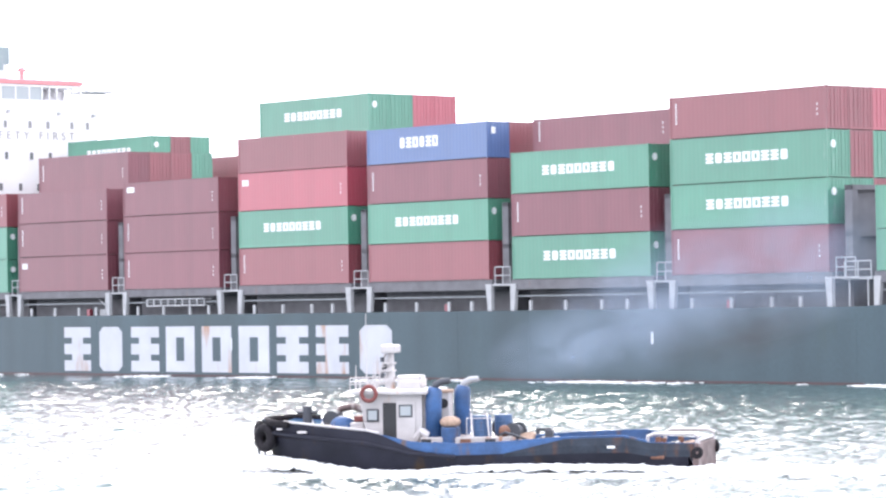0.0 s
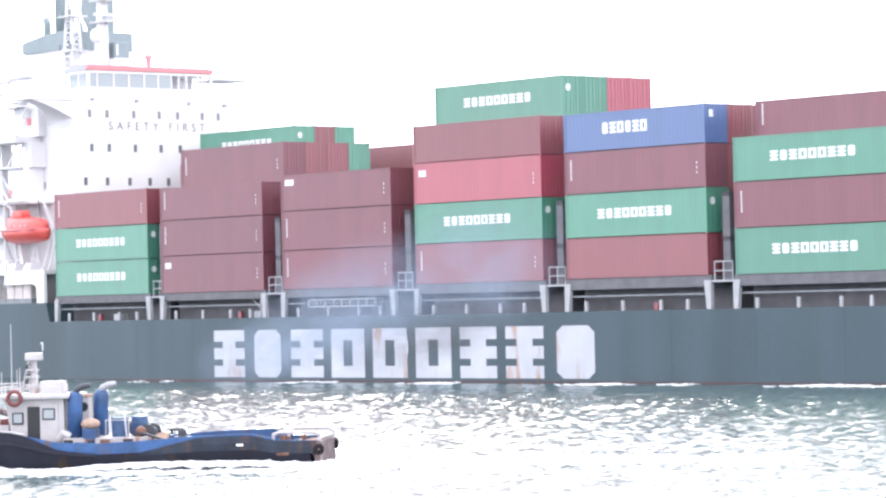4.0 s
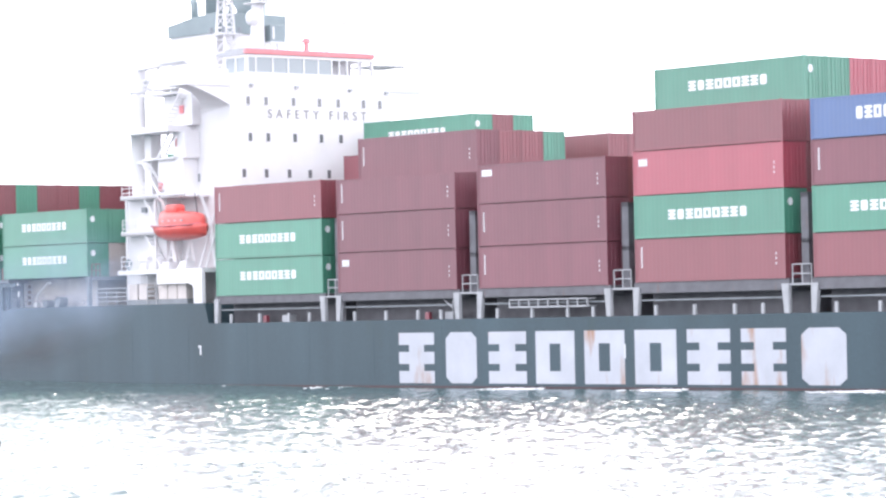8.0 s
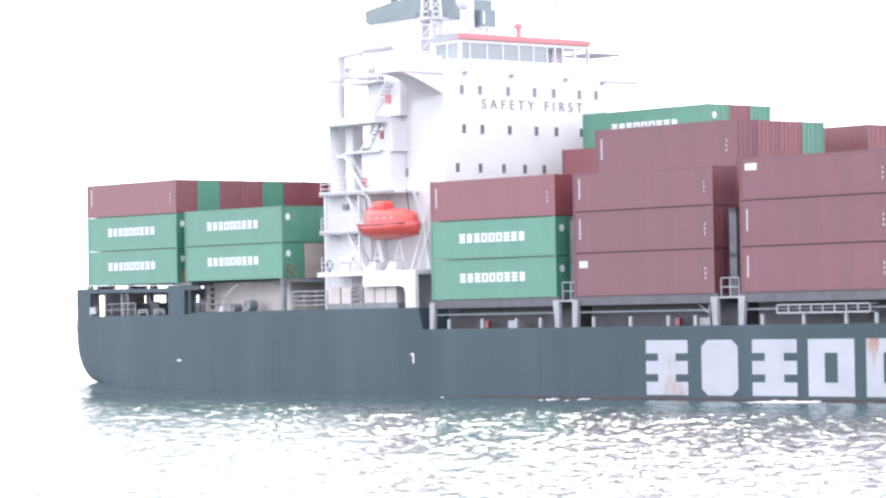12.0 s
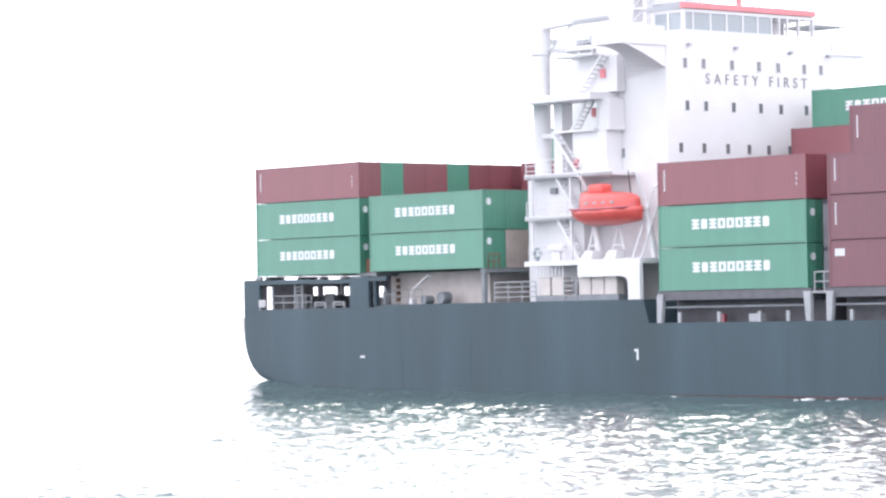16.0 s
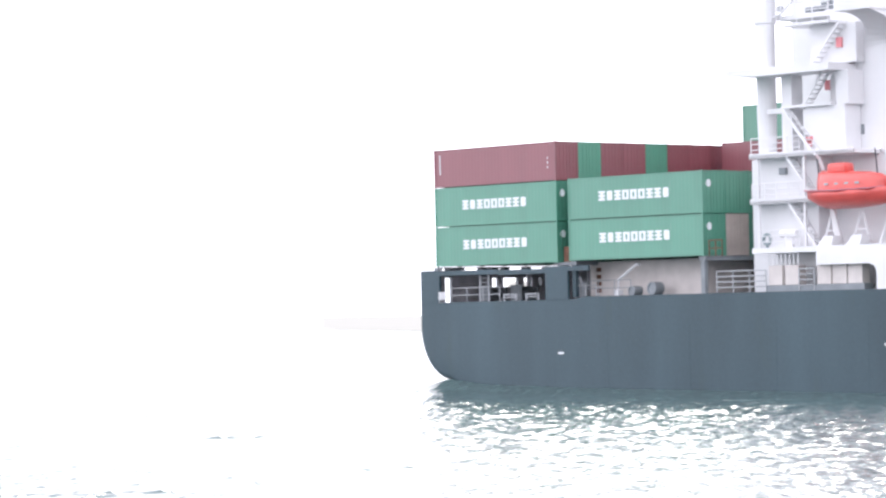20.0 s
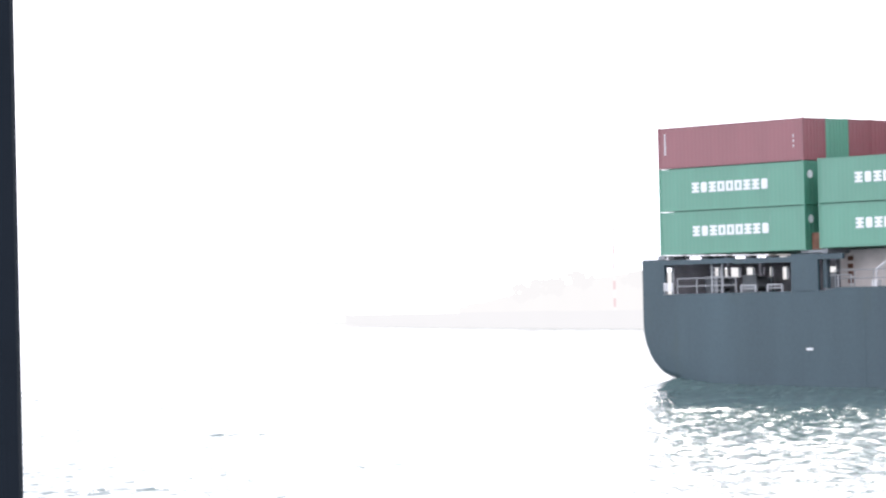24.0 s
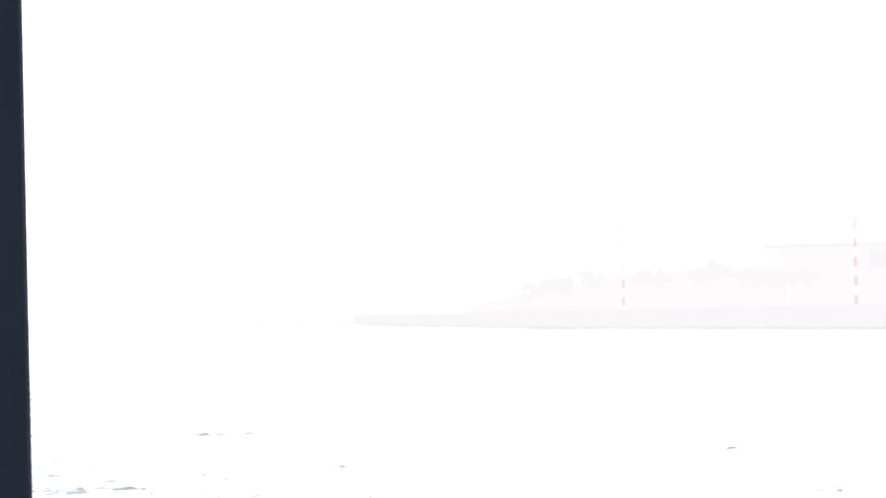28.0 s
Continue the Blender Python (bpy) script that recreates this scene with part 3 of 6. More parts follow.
    part("container_beam", boxed(13.0, 13.5, 0.5, 22.4, 8.27, 8.455), GREY, ship)
    part("container_beam", boxed(14.62, 15.1, 0.2, 2.19, 8.27, 8.53), GREY, ship)
    part("container_beam", boxed(26.1, 26.65, 0.2, 22.4, 8.27, 8.53), GREY, ship)
    for x in (2.0, 5.2, 11.9):
        wn_ = bmesh.new()
        bmesh.ops.create_cone(wn_, cap_ends=True, segments=16, radius1=0.45, radius2=0.45, depth=1.2, matrix=pose(x + 0.8, 4.0, 6.6, 90, 0, 0))
        box(wn_, x + 0.3, x + 1.4, 3.2, 3.35, 6.05, 7.15)
        box(wn_, x + 0.3, x + 1.4, 4.65, 4.8, 6.05, 6.95)
        part("mooring_winch", wn_, GREY, ship, "grey mooring winch on the stern deck")
    lad = bmesh.new()
    for x in (5.35, 6.2):
        box(lad, x, x + 0.12, 0.5, 0.62, 6.0, 8.1)
    for k in range(7):
        box(lad, 5.47, 6.2, 0.54, 0.58, 6.2 + k * 0.28, 6.25 + k * 0.28)
    part("ladder", lad, PALE_GREY, ship, "pale steel ladder")
    part("stern_rail", rail(bmesh.new(), [(0.25, 0.4, 8.3), (0.25, 3.5, 8.3)], 0.9), PALE_GREY, ship)
    vb = bmesh.new()
    for k in range(4):
        box(vb, 1.78, 2.55, -0.03, 0.12, 6.26 + k * 0.13, 6.35 + k * 0.13, bev=0.01)
    box(vb, 1.8, 1.86, 0.0, 0.16, 6.05, 6.78)
    part("vent_box", vb, SHIP_WHITE, ship, "small white louvred box in the opening")
    part("mooring_rail", rail(bmesh.new(), [(2.7, 0.3, 6.05), (7.6, 0.3, 6.05)], 0.95, 2, 0.035, 1.5), PALE_GREY, ship)
    for x0 in (8.05, 10.2):
        fr = bmesh.new()
        box(fr, x0, x0 + 1.25, 0.2, 0.34, 6.44, 6.52)
        for x in (x0, x0 + 1.17):
            box(fr, x, x + 0.08, 0.2, 0.34, 6.04, 6.44)
        box(fr, x0 + 0.08, x0 + 1.17, 0.24, 0.3, 6.26, 6.32)
        part("fairlead_frame", fr, PALE_GREY, ship, "pale steel fairlead frame")
    part("mooring_rail", rail(bmesh.new(), [(14.6, 0.5, 6.24), (16.6, 0.5, 6.24)], 0.7, 1, 0.04, 1.0), PALE_GREY, ship)

    # deckhouse under the second bay and the aft working deck
    dh = part("aft_deckhouse", boxed(14.3, 24.85, 2.2, 21, 6.2, 8.47, bev=0.04), CREAM, ship, "cream-painted deckhouse below the containers")
    for k in range(4):
        part("vent", boxed(14.95, 15.35, 2.15, 2.22, 6.45 + k * 0.45, 6.72 + k * 0.45), TUG_RUST, dh)
    part("side_partition", boxed(13.9, 14.296, 2.3, 2.5, 6.2, 8.28), DECK_GREY, ship)
    dv = bmesh.new()
    tube(dv, [(18.2, 0.9, 6.2), (18.2, 0.9, 7.2), (20.0, 0.8, 8.2), (20.3, 0.8, 8.15)], 0.09, 7)
    box(dv, 18.0, 18.4, 0.7, 1.1, 6.2, 6.6)
    part("davit", dv, SHIP_WHITE, ship, "small white davit arm")
    for x, r in ((19.6, 0.3), (21.4, 0.42)):
        b = bmesh.new()
        bmesh.ops.create_cone(b, cap_ends=True, segments=18, radius1=r, radius2=r, depth=0.7, matrix=pose(x, 1.1, 6.2 + r, 90, 0, 0))
        torus(b, (x, 0.74, 6.2 + r), (0, 1, 0), r * 0.85, 0.07)
        part("hose_reel", b, GREY, ship, "grey reel on the side deck")
    for x0, x1 in ((27.5, 31.6), (34.3, 35.5)):
        part("side_rail", rail(bmesh.new(), [(x0, 0.3, 6.22), (x1, 0.3, 6.22)], 1.33, 4, 0.04, 1.3), PALE_GREY, ship)
    part("side_rail", rail(bmesh.new(), [(15.6, 0.25, 6.22), (20.0, 0.25, 6.22)], 1.0, 2), GREY, ship)
    part("stack_gate", rail(bmesh.new(), [(26.9, 0.3, 8.5), (28.0, 0.3, 8.5)], 1.0, 2, 0.04, 0.5), TUG_RUST, ship)
    part("stack_gate", boxed(13.65, 14.4, 0.5, 0.62, 8.5, 9.5), TUG_RUST, ship)
    part("gate_sill", boxed(12.9, 14.9, 0.3, 1.2, 8.30, 8.47), GREY, ship)

    # hatch coamings, deck passage and lashing posts below the other bays
    for x0, x1, zt in [(b[0], b[1], b[2][0]) for b in BAYS[2:]]:
        part("hatch_coaming", boxed(x0 - 0.3, x1 + 0.3, 1.9, 21.2, 4.6, 6.1), DECK_GREY, ship)
        part("hatch_cover", boxed(x0 - 0.2, x1 + 0.2, 0.12, 22.6, 6.1, zt, bev=0.02), DECK_GREY, ship)
        sl = bmesh.new()
        box(sl, x0 + 0.3, x1 - 0.1, 0.28, 0.36, 5.62, 5.72)
        part("deck_pipe", sl, GREY, ship)
        for x in (x0 - 0.25, x1 - 0.35):
            lp = bmesh.new()
            prism(lp, [(x + 0.02, 4.68), (x + 0.40, 4.68), (x + 0.58, 6.5), (x + 0.02, 6.5)] if x < x0 else [(x + 0.2, 4.68), (x + 0.58, 4.68), (x + 0.58, 6.5), (x, 6.5)], "y", 0.02, 0.3)
            part("lashing_post", lp, PALE_GREY, ship, "pale grey tapered post")
        n = int((x1 - x0) / 3.1)
        for i in range(n):
            st = bmesh.new()
            xx = x0 + 1.6 + i * 3.1 + 0.35 * ((i * 7) % 3)
            box(st, xx, xx + 0.22, 0.06, 0.2, 4.68, 5.35)
            part("stanchion", st, PALE_GREY, ship)
        lb = bmesh.new()
        rail(lb, [(x1 + 0.35, 0.3, 6.5), (x1 + 1.9, 0.3, 6.5)], 1.15, 2, 0.045, 0.8)
        box(lb, x1 - 0.1, x1 + 2.3, 0.15, 1.6, 6.38, 6.5)
        part("lashing_bridge", lb, PALE_GREY, ship, "grey gangway between the stacks")
        lf = bmesh.new()
        for k in range(6):
            y = 0.5 + k * 4.16
            box(lf, x1 + 0.95, x1 + 1.55, y, y + 0.5, 6.5, 12.0)
        for z in (8.9, 11.7):
            box(lf, x1 + 0.95, x1 + 1.55, 0.5, 21.8, z, z + 0.3)
        box(lf, x1 + 1.1, x1 + 1.2, 1.0, 21.3, 6.5, 11.7)
        part("lashing_frame", lf, DECK_GREY, ship, "grey steel lashing frame between stacks")
    for x, y, c in ((47.6, 1.2, RED), (66.0, 1.2, RED), (110.2, 1.2, RED), (137.5, 1.2, RED)):
        fb = bmesh.new()
        box(fb, x, x + 0.4, y, y + 0.3, 4.7, 5.2, bev=0.03)
        part("hydrant_box", fb, c, ship, "small red hydrant box")
    for x in (50.8, 68.9):
        part("locker", boxed(x, x + 0.9, 0.5, 1.1, 4.7, 5.2, bev=0.02), PALE_GREY, ship)
    gw = bmesh.new()
    for z in (5.35, 5.85):
        box(gw, 76.0, 83.6, 0.0, 0.12, z, z + 0.09)
        box(gw, 76.0, 83.6, 0.7, 0.82, z, z + 0.09)
    for k in range(9):
        box(gw, 76.0 + k * 0.94, 76.08 + k * 0.94, 0.0, 0.1, 5.35, 5.94)
    box(gw, 75.9, 83.7, 0.05, 0.78, 5.4, 5.46)
    part("gangway", gw, PALE_GREY, ship, "stowed aluminium gangway ladder")
    gb = bmesh.new()
    tube(gb, [(70.0, 0.3, 4.7), (70.0, 0.3, 6.35), (68.6, 0.3, 6.35), (69.9, 0.3, 5.5)], 0.05, 6)
    part("gangway_bracket", gb, PALE_GREY, ship)
    st = bmesh.new()
    for x in (148.6, 150.1):
        tube(st, [(x, 0.4, 4.7), (x, 0.4, 6.5)], 0.06, 6)
    box(st, 148.2, 150.5, 0.3, 0.9, 6.3, 6.45)
    rail(st, [(148.3, 0.35, 6.4), (150.4, 0.35, 6.4)], 1.0, 2, 0.05, 0.9)
    part("access_platform", st, PALE_GREY, ship)

    build_house(ship)
    return ship


def windows(parent, xface, ys, z, w=0.34, h=0.64):
    for y in ys:
        b = bmesh.new()
        box(b, xface - 0.02, xface + 0.03, y - w / 2 - 0.06, y + w / 2 + 0.06, z - h / 2 - 0.06, z + h / 2 + 0.06, bev=0.02)
        wdw = part("window", b, SHIP_WHITE, parent)
        part("pane", boxed(xface + 0.02, xface + 0.036, y - w / 2, y + w / 2, z - h / 2, z + h / 2), PORT_GLASS, wdw, "dark glass pane")


def words(text, size, width, m, mat, parent, name="lettering", label=""):
    cu = bpy.data.curves.new(name, "FONT")
    cu.body, cu.size, cu.extrude, cu.align_x = text, size, 0.012, "LEFT"
    ob = bpy.data.objects.new(name, cu)

    def made(space):
        cu.space_character = space
        me = bpy.data.meshes.new_from_object(ob)
        xs = [v.co.x for v in me.vertices]
        return me, max(xs) - min(xs)

    (m1, w1), (m2, w2) = made(1.0), made(2.0)
    me = made(1.0 + (width - w1) / (w2 - w1))[0]
    bpy.data.objects.remove(ob)
    whole = bmesh.new()
    whole.from_mesh(me)
    left, groups = set(whole.verts), []
    while left:
        todo = [left.pop()]
        island = []
        while todo:
            v = todo.pop()
            island.append(v)
            for e in v.link_edges:
                w = e.other_vert(v)
                if w in left:
                    left.discard(w)
                    todo.append(w)
        groups.append(island)
    # islands that share a stretch of x are one letter
    groups.sort(key=lambda g: min(v.co.x for v in g))
    letters = []
    for g in groups:
        if letters and min(v.co.x for v in g) < max(v.co.x for v in letters[-1]):
            letters[-1] = letters[-1] + g
        else:
            letters.append(g)
    for g in letters:
        bm = bmesh.new()
        twin = {v: bm.verts.new(v.co) for v in g}
        for f in {f for v in g for f in v.link_faces}:
            bm.faces.new([twin[v] for v in f.verts])
        part(name, bm, mat, parent, label, m)
    whole.free()


def build_house(ship):
    XF, YS, YP = 40.75, 3.75, 19.6
    hs = bmesh.new()
    box(hs, 34.2, XF, YS, YP, 6.15, 23.0)
    house = part("accommodation_house", hs, SHIP_WHITE, ship, "white-painted accommodation block")
    part("after_block", boxed(33.3, 34.196, YS + 0.9, YP - 0.9, 14.4, 21.0), SHIP_WHITE, ship)
    part("after_block", boxed(28.8, 34.196, 2.3, YP - 0.9, 6.15, 14.39), SHIP_WHITE, ship, "white lower accommodation block")
    windows(house, XF, (5.45, 7.17, 9.85, 12.42, 14.3, 16.85, 18.52), 21.64)
    windows(house, XF, (5.6, 7.33, 9.94, 12.54, 14.5, 17.0), 18.85)
    windows(house, XF, (4.94, 7.09, 9.32, 11.35, 13.24, 15.3), 16.08)
    words("SAFETY FIRST", 0.98, 9.75, Matrix.Translation((XF + 0.02, 7.32, 20.34)) @ Matrix(((0, 0, 1, 0), (1, 0, 0, 0), (0, 1, 0, 0), (0, 0, 0, 1))), LETTER_DARK, house, "letter", "dark painted letter")
    for y, z in ((5.6, 22.75), (10.0, 22.7), (15.3, 22.6), (19.0, 22.5)):
        fl = bmesh.new()
        box(fl, XF, XF + 0.28, y, y + 0.28, z, z + 0.2, bev=0.04)
        part("flood_lamp", fl, PALE_GREY, house)

    # bridge deck and its two wings
    for near in (True, False):
        y0, y1 = (-0.27, YS) if near else (YP, 23.3)
        wb = bmesh.new()
        box(wb, 38.05, XF + 0.02, y0, y1, 22.7, 22.95)
        for a in ((38.05, XF + 0.02, (y0 if near else y1 - 0.12), (y0 + 0.12 if near else y1), 22.95, 23.95), (XF - 0.1, XF + 0.02, y0 + 0.12, y1 - 0.12, 22.95, 23.95), (38.05, 38.15, y0 + 0.12, y1 - 0.12, 22.95, 23.95)):
            box(wb, *a)
        part("bridge_wing", wb, SHIP_WHITE, ship, "white bridge wing with solid bulwark")
        br = bmesh.new()
        yo, yi = (y0 + 0.05, y1) if near else (y1 - 0.05, y0)
        rows_ = []
        for i in range(9):
            k = i / 8
            z = 22.7 - 2.0 * k ** 1.8
            y = yo + (yi - yo) * (1 - (1 - k) ** 1.6)
            f = (y - yo) / (yi - yo)
            rows_.append([br.verts.new((38.4 - 1.75 * k ** 2, y, z)), br.verts.new((XF - 0.05, y, 22.7 - 1.45 * f ** 1.3))])
        top_ = [br.verts.new((38.2, yi, 22.7)), br.verts.new((XF - 0.05, yi, 22.7))]
        for q, r in zip(rows_, rows_[1:]):
            br.faces.new((q[0], r[0], r[1], q[1]))
        br.faces.new([q[0] for q in rows_] + [top_[0]])
        br.faces.new([q[1] for q in rows_] + [top_[1]])
        br.faces.new((rows_[-1][0], rows_[-1][1], top_[1], top_[0]))
        bmesh.ops.recalc_face_normals(br, faces=br.faces)
        part("wing_bracket", br, SHIP_WHITE, ship)
    rf = bmesh.new()
    box(rf, 35.2, 38.9, 19.8, 23.4, 24.9, 25.0)
    tube(rf, [(38.4, 23.0, 23.2), (38.4, 23.0, 24.9)], 0.05, 6)
    part("wing_awning", rf, PALE_GREY, ship)
    bd = bmesh.new()
    box(bd, 29.8, XF, YS, YP, 23.0, 23.3)
    part("bridge_deck", bd, SHIP_WHITE, ship)

    # wheelhouse: posts, sill and roof round a dim room, panes between
    W0, W1, XB = 5.45, 17.95, 37.7
    wh = bmesh.new()
    box(wh, XB, XF, W0, W1, 23.3, 23.85)
    box(wh, XB, XF, W0, W1, 24.98, 25.2)
    box(wh, XB, XB + 0.15, W0, W1, 23.85, 24.98)
    ys = [W0, 6.22, 7.86, 9.38, 10.92, 12.34, 13.70, 14.45, 15.25, 16.4, W1 - 0.14]
    for y in ys:
        box(wh, XF - 0.16, XF - 0.001, y, y + 0.14, 23.85, 24.98)
    for x in (XB + 0.2, 39.2, XF - 0.3):
        box(wh, x, x + 0.13, W0 + 0.001, W0 + 0.14, 23.85, 24.98)
        box(wh, x, x + 0.13, W1 - 0.14, W1 - 0.001, 23.85, 24.98)
    whp = part("wheelhouse", wh, SHIP_WHITE, ship, "white wheelhouse with a row of large windows")
    for a, b in zip(ys[:6], ys[1:7]):
        part("pane", boxed(XF - 0.09, XF - 0.06, a + 0.14, b, 23.86, 24.97), GLASS, whp, "dark bridge window")
    for a, b in ((XB + 0.33, 39.2), (39.33, XF - 0.3)):
        part("pane", boxed(a, b, W0 + 0.06, W0 + 0.09, 23.86, 24.97), GLASS, whp, "dark bridge window")
    part("bridge_console", boxed(38.9, 39.9, 7, 13.5, 23.85, 24.4, bev=0.05), GREY, whp)
    part("roof_band", boxed(XF - 0.25, XF + 0.08, W0 - 0.1, W1 + 0.1, 25.24, 25.6), STRIPE, whp, "red band along the wheelhouse roof edge")
    part("roof_side", prism(bmesh.new(), [(XF - 0.26, 25.2), (XF - 0.26, 25.62), (XB - 0.2, 25.5), (XB - 0.9, 25.3), (XB - 0.2, 25.2)], "y", W0 - 0.1, W1 + 0.1), PALE_GREY, whp, "grey sloping roof edge")
    part("roof_top", boxed(XB, XF - 0.3, W0 + 0.1, W1 - 0.1, 25.60, 25.68), PALE_GREY, whp)
    part("wing_rail", rail(bmesh.new(), [(37.5, 4.0, 23.3), (37.5, 5.4, 23.3)], 1.05, 3), SHIP_WHITE, ship)
    part("wing_rail", rail(bmesh.new(), [(30.0, 3.9, 23.3), (37.9, 3.9, 23.3)], 1.05, 3), SHIP_WHITE, ship)
    part("wing_locker", boxed(34.9, 37.4, 4.05, 5.0, 23.3, 23.75, bev=0.03), SHIP_WHITE, ship)

    # funnel and casing
    fn = bmesh.new()
    box(fn, 26.7, 32.9, 8.5, 15.2, 6.15, 27.65, bev=0.1)
    casing = part("engine_casing", fn, SHIP_WHITE, ship, "white funnel casing")
    fb = bmesh.new()
    prism(fb, [(26.55, 27.6), (33.0, 27.6), (33.0, 29.2), (30.0, 29.0), (26.55, 28.55)], "y", 8.35, 15.35)
    part("funnel_band", fb, FUNNEL, casing, "slate-grey funnel top")
    for x, y, r, h in ((28.0, 10.0, 0.3, 1.9), (31.4, 9.3, 0.62, 5.0), (30.2, 10.9, 0.24, 2.4), (29.6, 12.4, 0.2, 1.5)):
        pb = bmesh.new()
        tube(pb, [(x, y, 28.2), (x, y, 28.4 + h), (x - 0.2, y, 28.75 + h)], r, 12)
        smooth(part("exhaust_pipe", pb, FUNNEL, casing))
    cowl = bmesh.new()
    prism(cowl, [(29.4, 28.9), (31.2, 28.9), (31.2, 33.0), (29.0, 33.0), (28.5, 32.3), (28.35, 31.4), (28.7, 30.6), (29.3, 29.9)], "y", 13.2, 14.7)
    part("exhaust_cowl", cowl, FUNNEL, casing, "slate-grey curved exhaust cowl")

    # lattice signal mast abaft the wheelhouse, white radar column on its roof
    mb = bmesh.new()
    LX, LY = 33.9, 8.6
    for dx in (-0.75, 0.75):
        for dy in (-0.65, 0.65):
            tube(mb, [(LX + dx, LY + dy, 23.3), (LX + dx * 0.42, LY + dy * 0.42, 32.0)], 0.12, 6)
    for k in range(8):
        z = 23.9 + k * 1.0
        q = 0.75 - 0.05 * k
        for a, b in (((-q, -q), (q, -q)), ((q, -q), (q, q)), ((q, q), (-q, q)), ((-q, q), (-q, -q))):
            tube(mb, [(LX + a[0], LY + a[1] * 0.87, z), (LX + b[0], LY + b[1] * 0.87, z)], 0.06, 5)
            tube(mb, [(LX + a[0], LY + a[1] * 0.87, z), (LX + b[0] * 0.94, LY + b[1] * 0.82, z + 0.98)], 0.05, 5)
    for z in (27.3, 30.2):
        box(mb, LX - 0.95, LX + 0.95, LY - 0.9, LY + 0.9, z, z + 0.1)
    rm = part("signal_mast", mb, SHIP_WHITE, ship, "white lattice signal mast")
    for k, (dx, dy, z) in enumerate(((-0.8, -0.8, 27.4), (0.8, -0.8, 27.4), (0.8, 0.8, 27.4), (-0.8, -0.8, 30.3), (0.8, -0.8, 30.3))):
        part("signal_lamp", tube(bmesh.new(), [(LX + dx, LY + dy, z), (LX + dx, LY + dy, z + 0.5)], 0.14, 8), GREY, rm)
    cm = bmesh.new()
    tube(cm, [(36.4, 9.9, 23.3), (36.4, 9.9, 28.6), (36.4, 9.9, 33.0)], [0.66, 0.5, 0.42], 14)
    for z in (29.6, 31.4):
        box(cm, 35.5, 37.6, 9.2, 10.6, z, z + 0.1)
    col = smooth(part("radar_column", cm, SHIP_WHITE, ship, "white round radar column"))
    part("radar_scanner", boxed(37.0, 37.25, 8.6, 11.4, 30.1, 30.32, bev=0.04), SHIP_WHITE, col)
    part("scanner_gearbox", boxed(36.85, 37.4, 9.65, 10.25, 29.7, 30.1, bev=0.05), PALE_GREY, col)
    dm = bmesh.new()
    bmesh.ops.create_uvsphere(dm, u_segments=20, v_segments=12, radius=0.52, matrix=pose(37.6, 8.45, 28.35) @ Matrix.Diagonal((1, 1, 1.2, 1)))
    tube(dm, [(37.6, 8.45, 23.3), (37.6, 8.45, 28.0)], [0.2, 0.14], 8)
    for a in (0, 2.1, 4.2):
        tube(dm, [(37.6 + 0.45 * math.cos(a), 8.45 + 0.45 * math.sin(a), 25.66), (37.6, 8.45, 27.2)], 0.05, 5)
    smooth(part("satellite_dome", dm, SHIP_WHITE, ship, "white satellite dome on a post"))
    hb = bmesh.new()
    box(hb, 36.1, 37.1, 10.6, 12.1, 26.65, 27.95, bev=0.03)
    house_box = part("mast_house", hb, FUNNEL, ship, "slate-grey box house on the bridge roof")
    part("white_edge", boxed(36.0, 37.15, 10.55, 12.15, 26.55, 26.646), SHIP_WHITE, house_box)
    part("white_edge", boxed(37.1, 37.14, 10.8, 10.97, 26.85, 27.8), SHIP_WHITE, house_box)
    for x, y in ((36.2, 10.75), (36.9, 10.75), (36.2, 11.95), (36.9, 11.95)):
        part("box_leg", tube(bmesh.new(), [(x, y, 23.3), (x, y, 26.55)], 0.07, 6), SHIP_WHITE, house_box)
    cp_ = bmesh.new()
    tube(cp_, [(38.2, 13.3, 25.65), (38.2, 13.3, 26.5), (38.2, 13.3, 26.55), (38.2, 13.3, 26.9)], [0.2, 0.2, 0.32, 0.26], 12)
    box(cp_, 38.05, 38.35, 12.85, 13.75, 26.55, 26.72, bev=0.03)
    part("compass_binnacle", cp_, STRIPE, ship, "faded red compass binnacle on the bridge roof")
    for x, y, h, r in ((38.0, 15.5, 6.6, 0.09), (38.4, 17.0, 3.4, 0.07), (38.6, 14.4, 1.5, 0.05), (38.2, 16.2, 2.6, 0.04), (38.0, 17.3, 2.2, 0.05)):
        an = bmesh.new()
        tube(an, [(x, y, 25.6), (x, y, 25.65 + h)], r, 7)
        for k in range(int(h / 1.1)):
            box(an, x - 0.05, x + 0.05, y - 0.28, y + 0.28, 26.5 + k * 1.05, 26.58 + k * 1.05)
        if 3 < h < 4:
            bmesh.ops.create_uvsphere(an, u_segments=12, v_segments=8, radius=0.45, matrix=pose(x, y, 28.5) @ Matrix.Diagonal((0.5, 1, 1, 1)))
        part("aerial", an, SHIP_WHITE, ship)
    part("roof_rail", rail(bmesh.new(), [(37.8, 5.8, 25.66), (37.8, 17.7, 25.66), (40.3, 17.7, 25.66)], 0.75, 2, 0.025, 1.5), SHIP_WHITE, ship)
    for x0, x1, y, z0, z1 in ((31.6, 32.7, 4.4, 23.3, 23.75), (33.0, 33.8, 4.3, 23.5, 24.0)):
        part("deck_machine", boxed(x0, x1, y, y + 0.6, z0, z1, bev=0.04), GREY, ship)

    # crane post, its platforms and the stairs aft of the house
    cp = bmesh.new()
